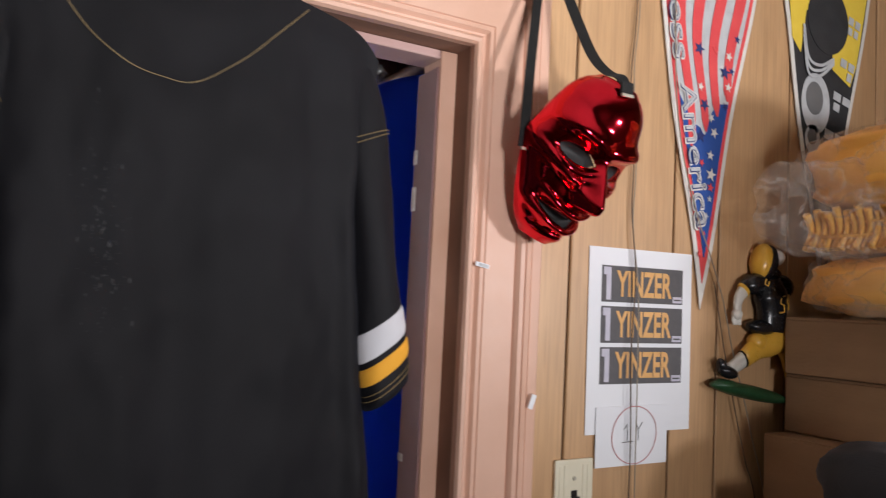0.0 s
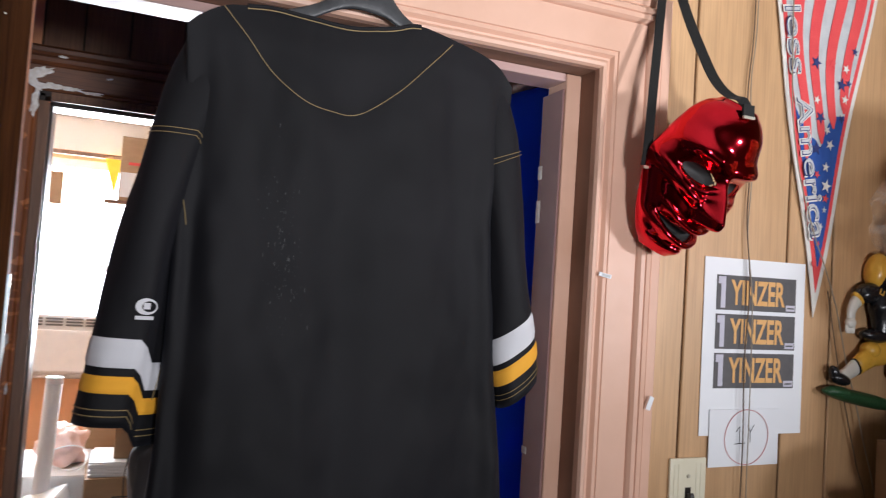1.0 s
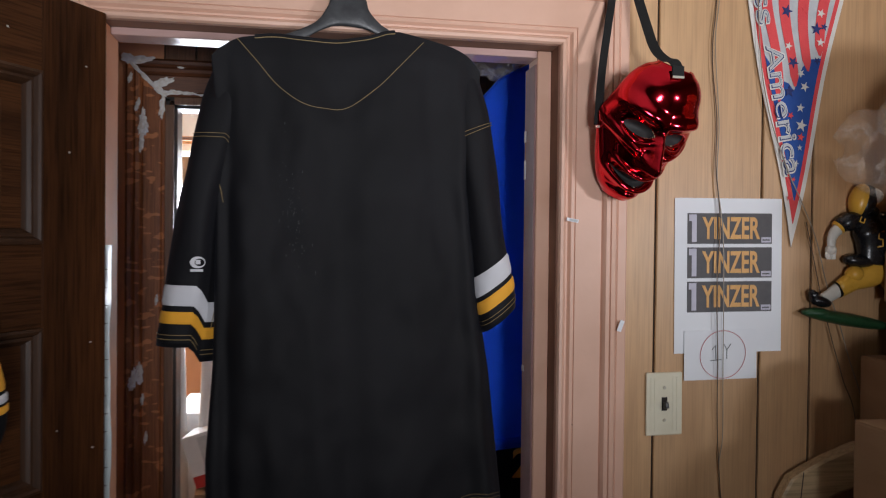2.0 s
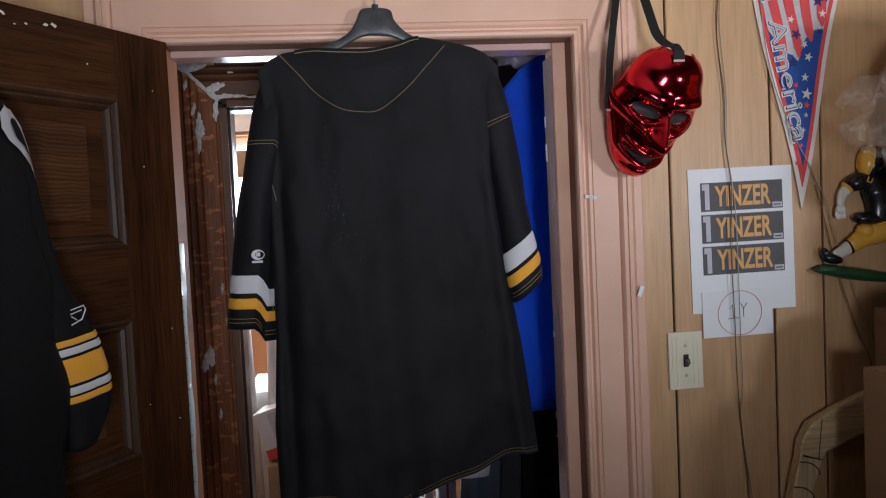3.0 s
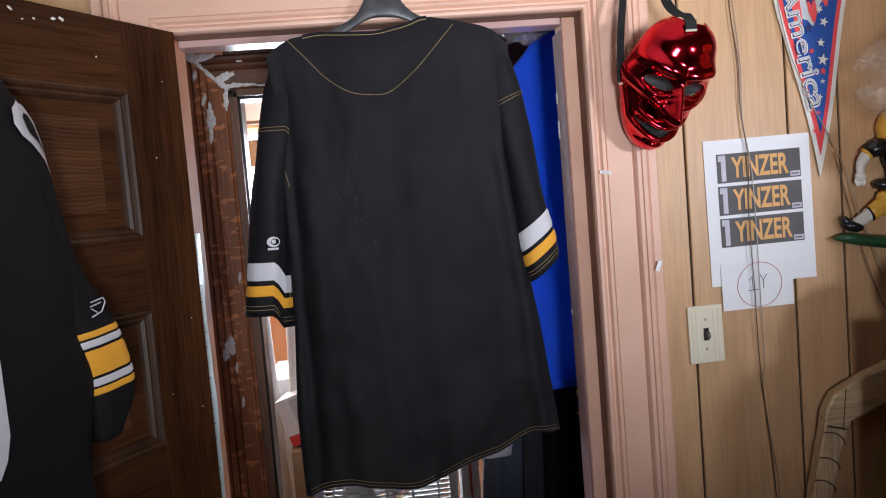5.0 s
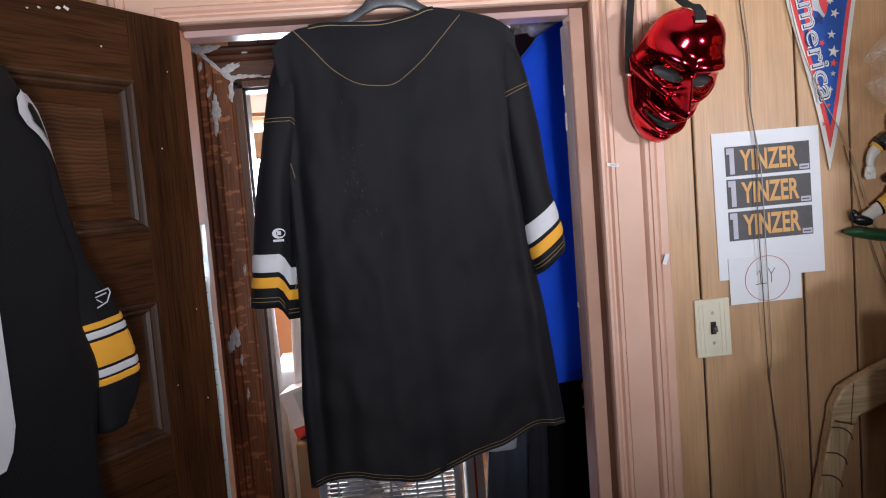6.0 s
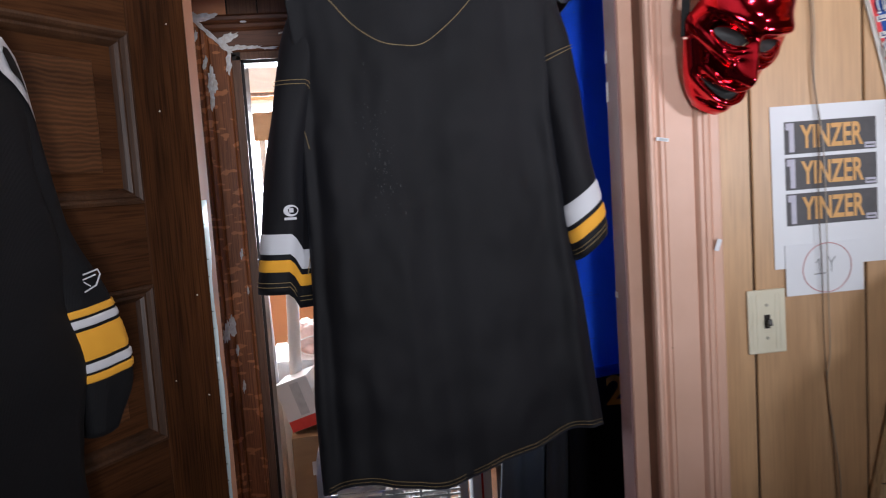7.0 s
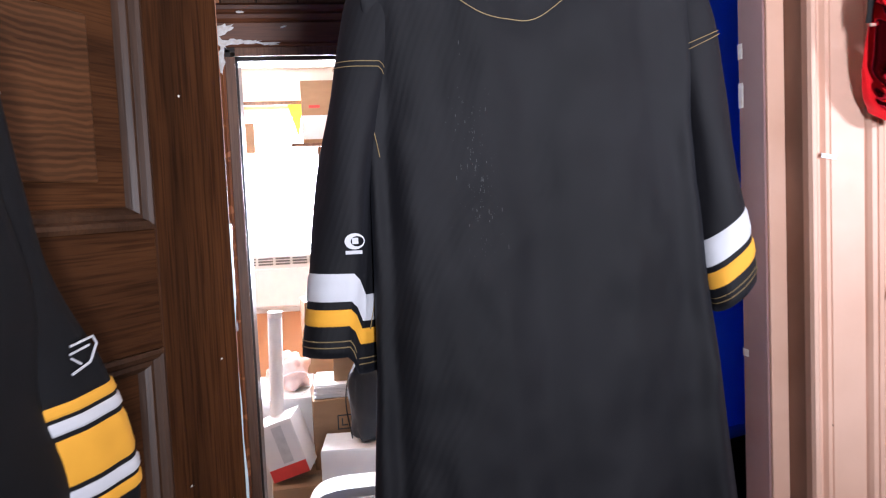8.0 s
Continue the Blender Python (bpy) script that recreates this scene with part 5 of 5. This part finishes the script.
        a, b = rings[max(0, i - 1)], rings[min(len(rings) - 1, i + 1)]
        d = Vector((b[0] - a[0], 0, b[1] - a[1])).normalized()
        nx = Vector((d.z, 0, -d.x)) * w / 2
        c = Vector((x, 0, z))
        out.append([c - nx + Vector((0, SY0 + 0.003, 0)), c - nx * 0.85 + Vector((0, SY0, 0)), c + nx * 0.85 + Vector((0, SY0, 0)), c + nx + Vector((0, SY0 + 0.003, 0)), c + nx + Vector((0, SY1, 0)), c - nx + Vector((0, SY1, 0))])
    return lofted(out, True, True)


shaft = [(0.0, 0.004), (0.052, 0.35), (0.112, 0.70), (0.178, 1.02), (0.205, 1.13), (0.218, 1.175)]
part("shaft", stick_strip(shaft, [0.03, 0.031, 0.032, 0.041, 0.046, 0.050]), "ash", stick)
blade = [(0.217, 1.172), (0.223, 1.194), (0.238, 1.214), (0.262, 1.224), (0.30, 1.240), (0.355, 1.259), (0.42, 1.275), (0.48, 1.282), (0.52, 1.280)]
part("blade", stick_strip(blade, [0.050, 0.058, 0.068, 0.072, 0.074, 0.076, 0.076, 0.072, 0.05]), "ash_x", stick)
for zz, xx in ((1.155, 0.212), (1.105, 0.199), (1.060, 0.188)):
    part("tape_mark", tubed(curve([(xx - 0.022, SY0 - 0.0004, zz + 0.012), (xx, SY0 - 0.0008, zz + 0.008), (xx + 0.016, SY0 - 0.0008, zz - 0.004), (xx + 0.022, SY0 + 0.001, zz - 0.018)], 14), 0.0016, 5, 0.4), "stain", stick)
part("joint", tubed([(0.240, SY0 - 0.0003, 1.252), (0.231, SY0 - 0.0003, 1.168)], 0.0012, 5, 0.4), "stain", stick)
# ================= jersey hung on the open door =================
dj = thing("striped_jersey", "black jersey with gold and white sleeve bands hung on the door", "jersey", DM)


def ring_at(z, a, w, n0, n1, k=40, wob=0.0, seed=0.0):
    out = []
    for i in range(k):
        t = 2 * math.pi * i / k
        q = 1 + wob * noise.noise(Vector((math.cos(t) * 2 + seed, math.sin(t) * 2, z * 10)))
        c, s = math.cos(t), math.sin(t)
        out.append((a + w * math.copysign(abs(c) ** 0.8, c) * q, (n0 + n1) / 2 + (n1 - n0) / 2 * math.copysign(abs(s) ** 0.8, s) * q, z))
    return out


def by_height(z, rows, col):
    return smooth_table(-z, [(-r[0], r[col]) for r in rows], 0.02)


BODY = [(1.985, 0.585, 0.05, 0.010, 0.030), (1.94, 0.585, 0.14, 0.006, 0.055), (1.89, 0.585, 0.195, 0.004, 0.075), (1.84, 0.585, 0.215, 0.004, 0.085), (1.70, 0.585, 0.242, 0.004, 0.092), (1.60, 0.585, 0.262, 0.004, 0.096), (1.50, 0.585, 0.266, 0.004, 0.096), (1.30, 0.585, 0.262, 0.004, 0.092), (1.05, 0.585, 0.262, 0.004, 0.090)]
zs = [1.985 - 0.935 * j / 70 for j in range(71)]
part("body", lofted([ring_at(z, *(by_height(z, BODY, c) for c in (1, 2, 3, 4)), 90, 0.06) for z in zs], True, True), "black_satin", dj, "black satin front", True)
ARM = [(1.895, 0.42, 0.030, 0.012, 0.045), (1.85, 0.395, 0.036, 0.012, 0.060), (1.80, 0.382, 0.036, 0.012, 0.064), (1.72, 0.368, 0.038, 0.014, 0.066), (1.63, 0.352, 0.040, 0.016, 0.068), (1.55, 0.305, 0.042, 0.018, 0.070), (1.46, 0.281, 0.038, 0.020, 0.070), (1.415, 0.283, 0.034, 0.022, 0.066), (1.385, 0.296, 0.016, 0.026, 0.058)]


def arm_ring(z, off=0.0, k=40):
    a, w, n0, n1 = (by_height(z, ARM, c) for c in (1, 2, 3, 4))
    tilt = 0.12
    return [(x, y, zz + tilt * (a - x)) for x, y, zz in ring_at(z, a, w + off, n0 - off, n1 + off, k, 0.10, 3.0)]


zs = [1.895 - 0.51 * j / 60 for j in range(61)]
arm_ob = part("sleeve", lofted([arm_ring(z) for z in zs], True, True), "black_satin", dj, "", True)
for mat, a, b in (("gold", 1.549, 1.540), ("white", 1.537, 1.527), ("gold", 1.523, 1.486), ("white", 1.482, 1.471), ("gold", 1.468, 1.458)):
    part("stripe", lofted([arm_ring(a + (b - a) * j / 6, 0.0015 if 0 < j < 6 else 0.0) for j in range(7)]), mat, arm_ob, "gold stripe" if mat == "gold" else "white stripe", True)


def patch(outline, n, mat, label, parent, name="patch"):
    """A sewn patch lying on the cloth; outline in distance along the door and height."""
    bm = bmesh.new()
    f = add_poly(bm, [(a, n(a, z), z) for a, z in outline])
    bmesh.ops.triangulate(bm, faces=[f])
    bmesh.ops.subdivide_edges(bm, edges=bm.edges[:], cuts=2)
    for v in bm.verts:
        v.co.y = n(v.co.x, v.co.z)
    return part(name, bm, mat, parent, label, True)


def cloth_n(a, z):
    ca, cw = by_height(z, ARM, 1), by_height(z, ARM, 2)
    q = max(0.0, 1 - ((a - ca) / max(cw, 0.01)) ** 2)
    on_arm = (by_height(z, ARM, 3) + by_height(z, ARM, 4)) / 2 + 0.5 * (by_height(z, ARM, 4) - by_height(z, ARM, 3)) * q ** 0.5 if q > 0 else 0
    ba, bw = 0.585, by_height(z, BODY, 2)
    q2 = max(0.0, 1 - ((a - ba) / bw) ** 2)
    on_body = (by_height(z, BODY, 3) + by_height(z, BODY, 4)) / 2 + 0.5 * (by_height(z, BODY, 4) - by_height(z, BODY, 3)) * q2 ** 0.35
    return max(on_arm, on_body) + 0.005


loop = [(0.400, 1.853), (0.385, 1.866), (0.368, 1.862), (0.356, 1.842), (0.348, 1.812), (0.345, 1.790), (0.346, 1.768), (0.356, 1.788), (0.372, 1.806), (0.392, 1.818), (0.402, 1.833)]
inner = [(0.384, 1.842), (0.378, 1.850), (0.368, 1.848), (0.361, 1.833), (0.353, 1.806), (0.351, 1.796), (0.362, 1.812), (0.378, 1.824)]
patch(loop, cloth_n, "white", "white shoulder loop", dj)
patch(inner, lambda a, z: cloth_n(a, z) + 0.0012, "black_satin", "", dj)
num = [(0.474, 1.59), (0.472, 1.45), (0.479, 1.42), (0.49, 1.40), (0.54, 1.39), (0.54, 1.61), (0.487, 1.61)]
patch(num, lambda a, z: 0.0985, "white", "pale number on the front", dj)
mk = [(0.318, 1.588), (0.297, 1.592), (0.294, 1.586), (0.301, 1.573), (0.318, 1.567)]
ml = [(a, 0.0725, z) for a, z in mk]
part("sleeve_mark", tubed(ml, 0.0011, 5), "white", arm_ob, "white outline mark")
part("sleeve_mark", tubed([(0.319, 0.0725, 1.582), (0.301, 0.0725, 1.586)], 0.001, 5), "white", arm_ob)
part("sleeve_mark", tubed([(0.318, 0.0725, 1.579), (0.309, 0.0725, 1.573)], 0.0008, 5), "white", arm_ob)
dh = thing("door_hanger", "black plastic hanger over the top of the oak door", "hanger", DM)
part("bar", tubed(curve([(0.42, 0.030, 1.90), (0.50, 0.028, 1.955), (0.585, 0.025, 1.985), (0.67, 0.028, 1.955), (0.75, 0.030, 1.90)]), 0.006, 8), "hanger", dh, "", True)
part("hook", tubed(curve([(0.585, 0.024, 1.985), (0.585, 0.016, 2.015), (0.585, 0.006, 2.028), (0.585, -0.018, 2.0285), (0.585, -0.040, 2.024), (0.585, -0.042, 2.0)]), 0.0022, 8), "screw", dh)

# ================= clothes in the hall =================
rod = thing("closet_rod", "brown wooden clothes rod along the hall wall", "clothes rod")
part("rod", tubed([(0.70, WB + 0.002, 2.145), (0.70, IY0 - 0.002, 2.145)], 0.015, 14), "bare", rod, "", True)


def garment(name, label, mat, rows, yc, slope=0.0, wob=0.05, seed=0.0, category="clothes", shear=0.35):
    """A hung garment: rows of height, middle, half width, half depth."""
    ob = thing(name, label, category, None, "clothes in the hall")
    z0, z1 = rows[0][0], rows[-1][0]
    rings = []
    for j in range(61):
        z = z0 + (z1 - z0) * j / 60
        x, w, d = (by_height(z, rows, c) for c in (1, 2, 3))
        ring = []
        for i in range(70):
            t = 2 * math.pi * i / 70
            c, s = math.cos(t), math.sin(t)
            f = 1 + wob * math.sin(7 * c + 3 * seed + 2 * z) * (0.4 + (z0 - z)) + wob * noise.noise(Vector((c * 3 + seed, s * 2, z * 5)))
            ring.append((x + w * math.copysign(abs(c) ** 0.8, c), yc + slope * w * c + d * math.copysign(abs(s) ** 0.7, s) * f, z + shear * w * c * max(0.0, 1 - (z0 - z) / 0.25)))
        rings.append(ring)
    part("cloth", lofted(rings, True, True), mat, ob, "", True)
    return ob


garment("blue_jersey", "bright blue perforated athletic jersey hanging in the hall", "blue", [(2.095, 0.65, 0.11, 0.012), (2.06, 0.64, 0.155, 0.03), (2.0, 0.63, 0.165, 0.045), (1.6, 0.615, 0.17, 0.05), (1.215, 0.605, 0.165, 0.05)], 1.30, 0.35, 0.10, 1.0, "jersey", 0.5)
blue_ob = bpy.data.objects["blue_jersey"]
hem = []
for z in (1.213, 1.216, 1.234, 1.237):
    off = 0.0025 if 1.214 < z < 1.236 else -0.002
    hem.append([(0.605 + (0.165 + off) * math.copysign(abs(math.cos(t)) ** 0.8, math.cos(t)), 1.30 + 0.35 * 0.165 * math.cos(t) + (0.056 + off) * math.copysign(abs(math.sin(t)) ** 0.7, math.sin(t)), z) for t in [2 * math.pi * i / 70 for i in range(70)]])
part("hem", lofted(hem), "blue", blue_ob, "double-stitched blue hem", True)
part("sleeve", lofted([[(0.775 + 0.02 * (2.0 - z) + 0.05 * math.cos(t), 1.335 + 0.04 * math.sin(t), z) for t in [2 * math.pi * i / 30 for i in range(30)]] for z in (2.04, 1.95, 1.85, 1.75)], True, True), "blue", blue_ob, "", True)
garment("black_jersey", "black jersey with a gold number hanging in the hall", "black_satin", [(1.29, 0.72, 0.07, 0.02), (1.24, 0.71, 0.13, 0.04), (1.1, 0.70, 0.155, 0.05), (0.55, 0.69, 0.165, 0.05)], 1.50, 0.1, 0.08, 2.0, "jersey")
bj = bpy.data.objects["black_jersey"]
lettering("number", "2", "gold", bj, pose(0.648, 1.425, 1.122), 0.050, 0.075, 0.002, "gold stitched numeral", 0.02)
part("trim", tubed(curve([(0.50, 1.418, 1.225), (0.55, 1.41, 1.215), (0.62, 1.408, 1.222), (0.70, 1.41, 1.23)]), 0.007, 8, 0.5), "white", bj, "white sleeve trim")
garment("trousers", "grey-blue trousers hanging beside dark clothes", "jeans", [(1.20, 0.53, 0.05, 0.03), (1.05, 0.47, 0.075, 0.035), (0.75, 0.445, 0.08, 0.04), (0.35, 0.44, 0.085, 0.04)], 1.62, 0.15, 0.22, 3.0, "trousers")
garment("grey_trousers", "dark grey trousers hanging among dark clothes", "grey_cloth", [(1.20, 0.60, 0.05, 0.03), (1.05, 0.57, 0.07, 0.035), (0.75, 0.555, 0.075, 0.04), (0.35, 0.55, 0.08, 0.04)], 1.56, 0.15, 0.22, 5.0, "trousers")
garment("dark_coat", "long dark coat hanging at the hall wall", "grey_cloth", [(2.06, 0.86, 0.06, 0.03), (1.8, 0.85, 0.10, 0.05), (1.0, 0.85, 0.11, 0.06), (0.4, 0.85, 0.115, 0.06)], 1.75, 0.0, 0.12, 7.0, "coat")
garment("white_shirt", "white shirt tail showing below dark clothes", "white", [(1.3, 0.48, 0.04, 0.012), (1.1, 0.435, 0.045, 0.015), (0.968, 0.408, 0.040, 0.015)], 1.50, 0.1, 0.1, 9.0, "shirt")
wrap = part("plastic_wrap", pillow(0.05, 0.04, 0.03, (0.535, 1.30, 2.085), 14, 0.35, 30, 24, 0.9), "film", None, "", True)
tagged(wrap, "crumpled clear plastic wrap on a hanger top", "plastic wrap")

# ================= the bright cluttered room =================
fan = thing("box_fan", "white plastic box fan with a slatted grille on a low carton", "fan", pose(0.082, 2.30, 0.2145))
carton(-0.16, 0.33, 2.29, 2.56, 0.0, 0.214, "low brown carton under the box fan", 0, False, "card", "cartons in the bright room")
rings = []
for y, g in ((0, 0.0), (0, 0.03), (0.12, 0.03), (0.12, 0.0)):
    ring = []
    for i in range(40):
        t = 2 * math.pi * i / 40
        c, s = math.cos(t), math.sin(t)
        ring.append(((0.275 - g) * math.copysign(abs(c) ** 0.35, c), y, 0.292 + (0.285 - g) * math.copysign(abs(s) ** 0.35, s)))
    rings.append(ring)
rings.append(rings[0])
part("housing", lofted(rings), "white_plastic", fan, "", True)
part("hub", tubed([(0, 0.03, 0.292), (0, 0.085, 0.292)], 0.045, 20), "white_plastic", fan)
for i in range(5):
    a0 = 2 * math.pi * i / 5
    rows = []
    for j in range(9):
        r = 0.04 + 0.185 * j / 8
        spread = 0.30 + 0.18 * math.sin(math.pi * j / 8)
        rows.append([(r * math.cos(a0 + k * spread), 0.058 + 0.02 * k + dy, 0.292 + r * math.sin(a0 + k * spread)) for k, dy in ((-1, 0), (1, 0), (1, 0.003), (-1, 0.003))])
    part("blade", lofted(rows, True, True), "white_plastic", fan)
for i in range(26):
    z = 0.055 + i * 0.0186
    part("slat", boxed(-0.246, 0.246, 0.006, 0.014, z, z + 0.007), "white_plastic", fan)
for i in range(5):
    part("grille_bar", boxed(-0.205 + i * 0.1, -0.197 + i * 0.1, 0.001, 0.0055, 0.045, 0.54), "white_plastic", fan)
for x in (-0.2, 0.2):
    part("foot", boxed(x - 0.02, x + 0.02, -0.02, 0.14, 0, 0.008, 0.002), "white_plastic", fan)
part("knob", tubed([(0.0, 0.0, 0.553), (0.0, -0.02, 0.553)], 0.018, 16), "white_plastic", fan)

G = "cartons in the bright room"
ct = carton(0.375, 0.445, 2.30, 2.44, 0.0, 0.90, "tall narrow white box with a red stripe beside the fan", 0, False, "card_white", G)
part("stripe", boxed(-0.004, 0.004, -0.0715, -0.0705, 0.02, 0.88), "red_card", ct, "thin red printed stripe")
c1 = carton(-0.34, -0.145, 2.80, 3.05, 0.0, 0.62, "brown cardboard box on the floor by the doorway", 4, True, "card", G)
part("label", boxed(-0.02, 0.06, -0.1275, -0.1265, 0.45, 0.51), "card_white", c1, "white shipping label")
part("label_mark", boxed(0.03, 0.05, -0.1285, -0.1277, 0.47, 0.50), "felt_navy", c1)
c2 = carton(-0.325, -0.175, 2.84, 3.02, 0.621, 0.84, "white, grey and red retail box tilted on a carton", -9, False, "card_white", G)
c2.matrix_world = pose(-0.245, 2.93, 0.648, 0, -18, -9)
part("print", boxed(-0.01, 0.03, -0.0915, -0.0902, 0.06, 0.205), "felt_silver", c2)
part("print", boxed(-0.073, 0.073, -0.0915, -0.0902, 0.002, 0.05), "red_card", c2, "red printed base")
c3 = carton(-0.180, 0.10, 2.98, 3.28, 0.0, 0.90, "tall brown cardboard box with a square printed mark", 3, False, "card", G)
for q in ((-0.045, 0.015, 0.775, 0.78), (-0.045, 0.015, 0.83, 0.835), (-0.045, -0.04, 0.78, 0.83), (0.01, 0.015, 0.78, 0.83), (-0.028, -0.023, 0.79, 0.82), (-0.028, -0.004, 0.79, 0.795)):
    part("mark", boxed(q[0], q[1], -0.1515, -0.1505, q[2], q[3]), "ink", c3)
carton(-0.135, 0.14, 2.72, 2.93, 0.0, 0.775, "white cardboard box in front of a tall carton", -6, False, "card_white", G)
carton(-0.46, -0.175, 3.10, 3.55, 0.0, 0.885, "white cardboard box with a bag on its lid", 0, False, "card_white", G)
c4 = carton(-0.215, 0.0, 3.56, 3.80, 0.0, 1.225, "open brown carton standing behind others", 7, False, "card", G)
part("insert", boxed(-0.09, 0.02, -0.11, -0.04, 1.22, 1.25), "teal", c4, "teal card poking out")
carton(-0.075, 0.06, 3.04, 3.2, 0.956, 1.145, "small brown carton on a stack of papers", -5, False, "card", G)
pp = thing("paper_stack", "stack of white papers and folders on a carton", "papers", pose(-0.05, 3.13, 0.901))
for i in range(9):
    part("sheet", boxed(-0.115 + 0.003 * (i % 3), 0.11 + 0.002 * (i % 4), -0.13 - 0.004 * (i % 2), 0.12, i * 0.006, i * 0.006 + 0.0052, 0, pose(0, 0, 0, 0, 0, 2.5 * math.sin(i * 2.1))), "paper", pp)
pb = part("plastic_bag", pillow(0.085, 0.10, 0.075, (-0.275, 3.30, 0.955), 17, 0.22, 34, 26, 0.9), "pink_bag", None, "", True)
tagged(pb, "crumpled pale pink plastic bag on a white box", "bag")
lp = thing("white_cable", "loop of white cable on a white box", "cable")
part("loop", tubed([(-0.25 + 0.075 * math.cos(a), 3.17 + 0.03 * math.sin(a * 2), 0.935 + 0.045 * math.sin(a)) for a in [2 * math.pi * i / 40 for i in range(41)]], 0.003, 6), "white_plastic", lp)
for x, z1, lean, r, lab in ((-0.345, 1.26, 2.0, 0.028, "long white cardboard tube leaning upright"), (-0.395, 1.5, -1.5, 0.024, "tall cream cardboard tube standing upright")):
    tb = thing("poster_tube", lab, "tube", pose(x, 3.02, 0, 0, lean, 0), "poster tubes")
    part("tube", lofted([[(r * math.cos(a), r * math.sin(a), z) for a in [2 * math.pi * k / 20 for k in range(20)]] for z in (0, z1)], True, True), "card_white", tb, "", True)
    part("cap", lofted([[(q * math.cos(a), q * math.sin(a), z) for a in [2 * math.pi * k / 20 for k in range(20)]] for z, q in ((z1 - 0.02, r + 0.0012), (z1 + 0.004, r + 0.0012))], True, True), "white_plastic", tb)
sk = thing("black_sack", "black and grey backpack slumped on cartons", "backpack", pose(0.045, 2.83, 0.776))
part("pocket", pillow(0.075, 0.08, 0.16, (0.0, 0.0, 0.155), 23, 0.10, 30, 26, 0.75), "grey_cloth", sk, "", True)
part("strap", ribbon(curve([(-0.07, -0.05, 0.02), (-0.088, -0.06, 0.16), (-0.07, -0.05, 0.27), (-0.03, -0.03, 0.315)]), 0.014, (0.3, 1, 0)), "strap", sk)
shelf = thing("wall_shelf", "brown wooden shelf high by the window", "shelf")
part("board", boxed(-0.24, 0.9, 4.18, 4.498, 2.0, 2.02, 0.002), "bare", shelf)
for x in (-0.1, 0.6):
    part("bracket", boxed(x, x + 0.02, 4.22, 4.499, 1.88, 1.9985, 0.002), "bare", shelf)
c5 = carton(-0.175, 0.085, 4.20, 4.45, 2.021, 2.36, "tan carton with a red mark on a high shelf", 0, False, "card", G)
part("print", boxed(-0.09, -0.03, -0.1275, -0.1262, 0.19, 0.205), "red_card", c5)
part("print", boxed(-0.125, 0.12, -0.127, -0.1255, 0.02, 0.15), "card_white", c5)
yp = thing("yellow_pennant", "small yellow pennant hanging by the window", "pennant")
part("felt", slab([(-0.258, 2.262), (-0.170, 2.262), (-0.203, 2.065)], 4.43, 0.003), "felt_yellow", yp)
yp2 = thing("yellow_streamer", "narrow yellow cloth strip hanging by the window", "streamer")
part("felt", slab([(-0.80, 2.262), (-0.745, 2.262), (-0.75, 2.04), (-0.79, 2.02)], 4.43, 0.003), "felt_yellow", yp2)
hb = carton(-0.66, -0.447, 4.36, 4.44, 1.985, 2.156, "small brown carton stood in the window", 0, False, "card", G)
part("stand", boxed(-0.02, 0.02, -0.02, 0.02, -0.574, 0.0), "white_plastic", hb, "white pole under the carton")
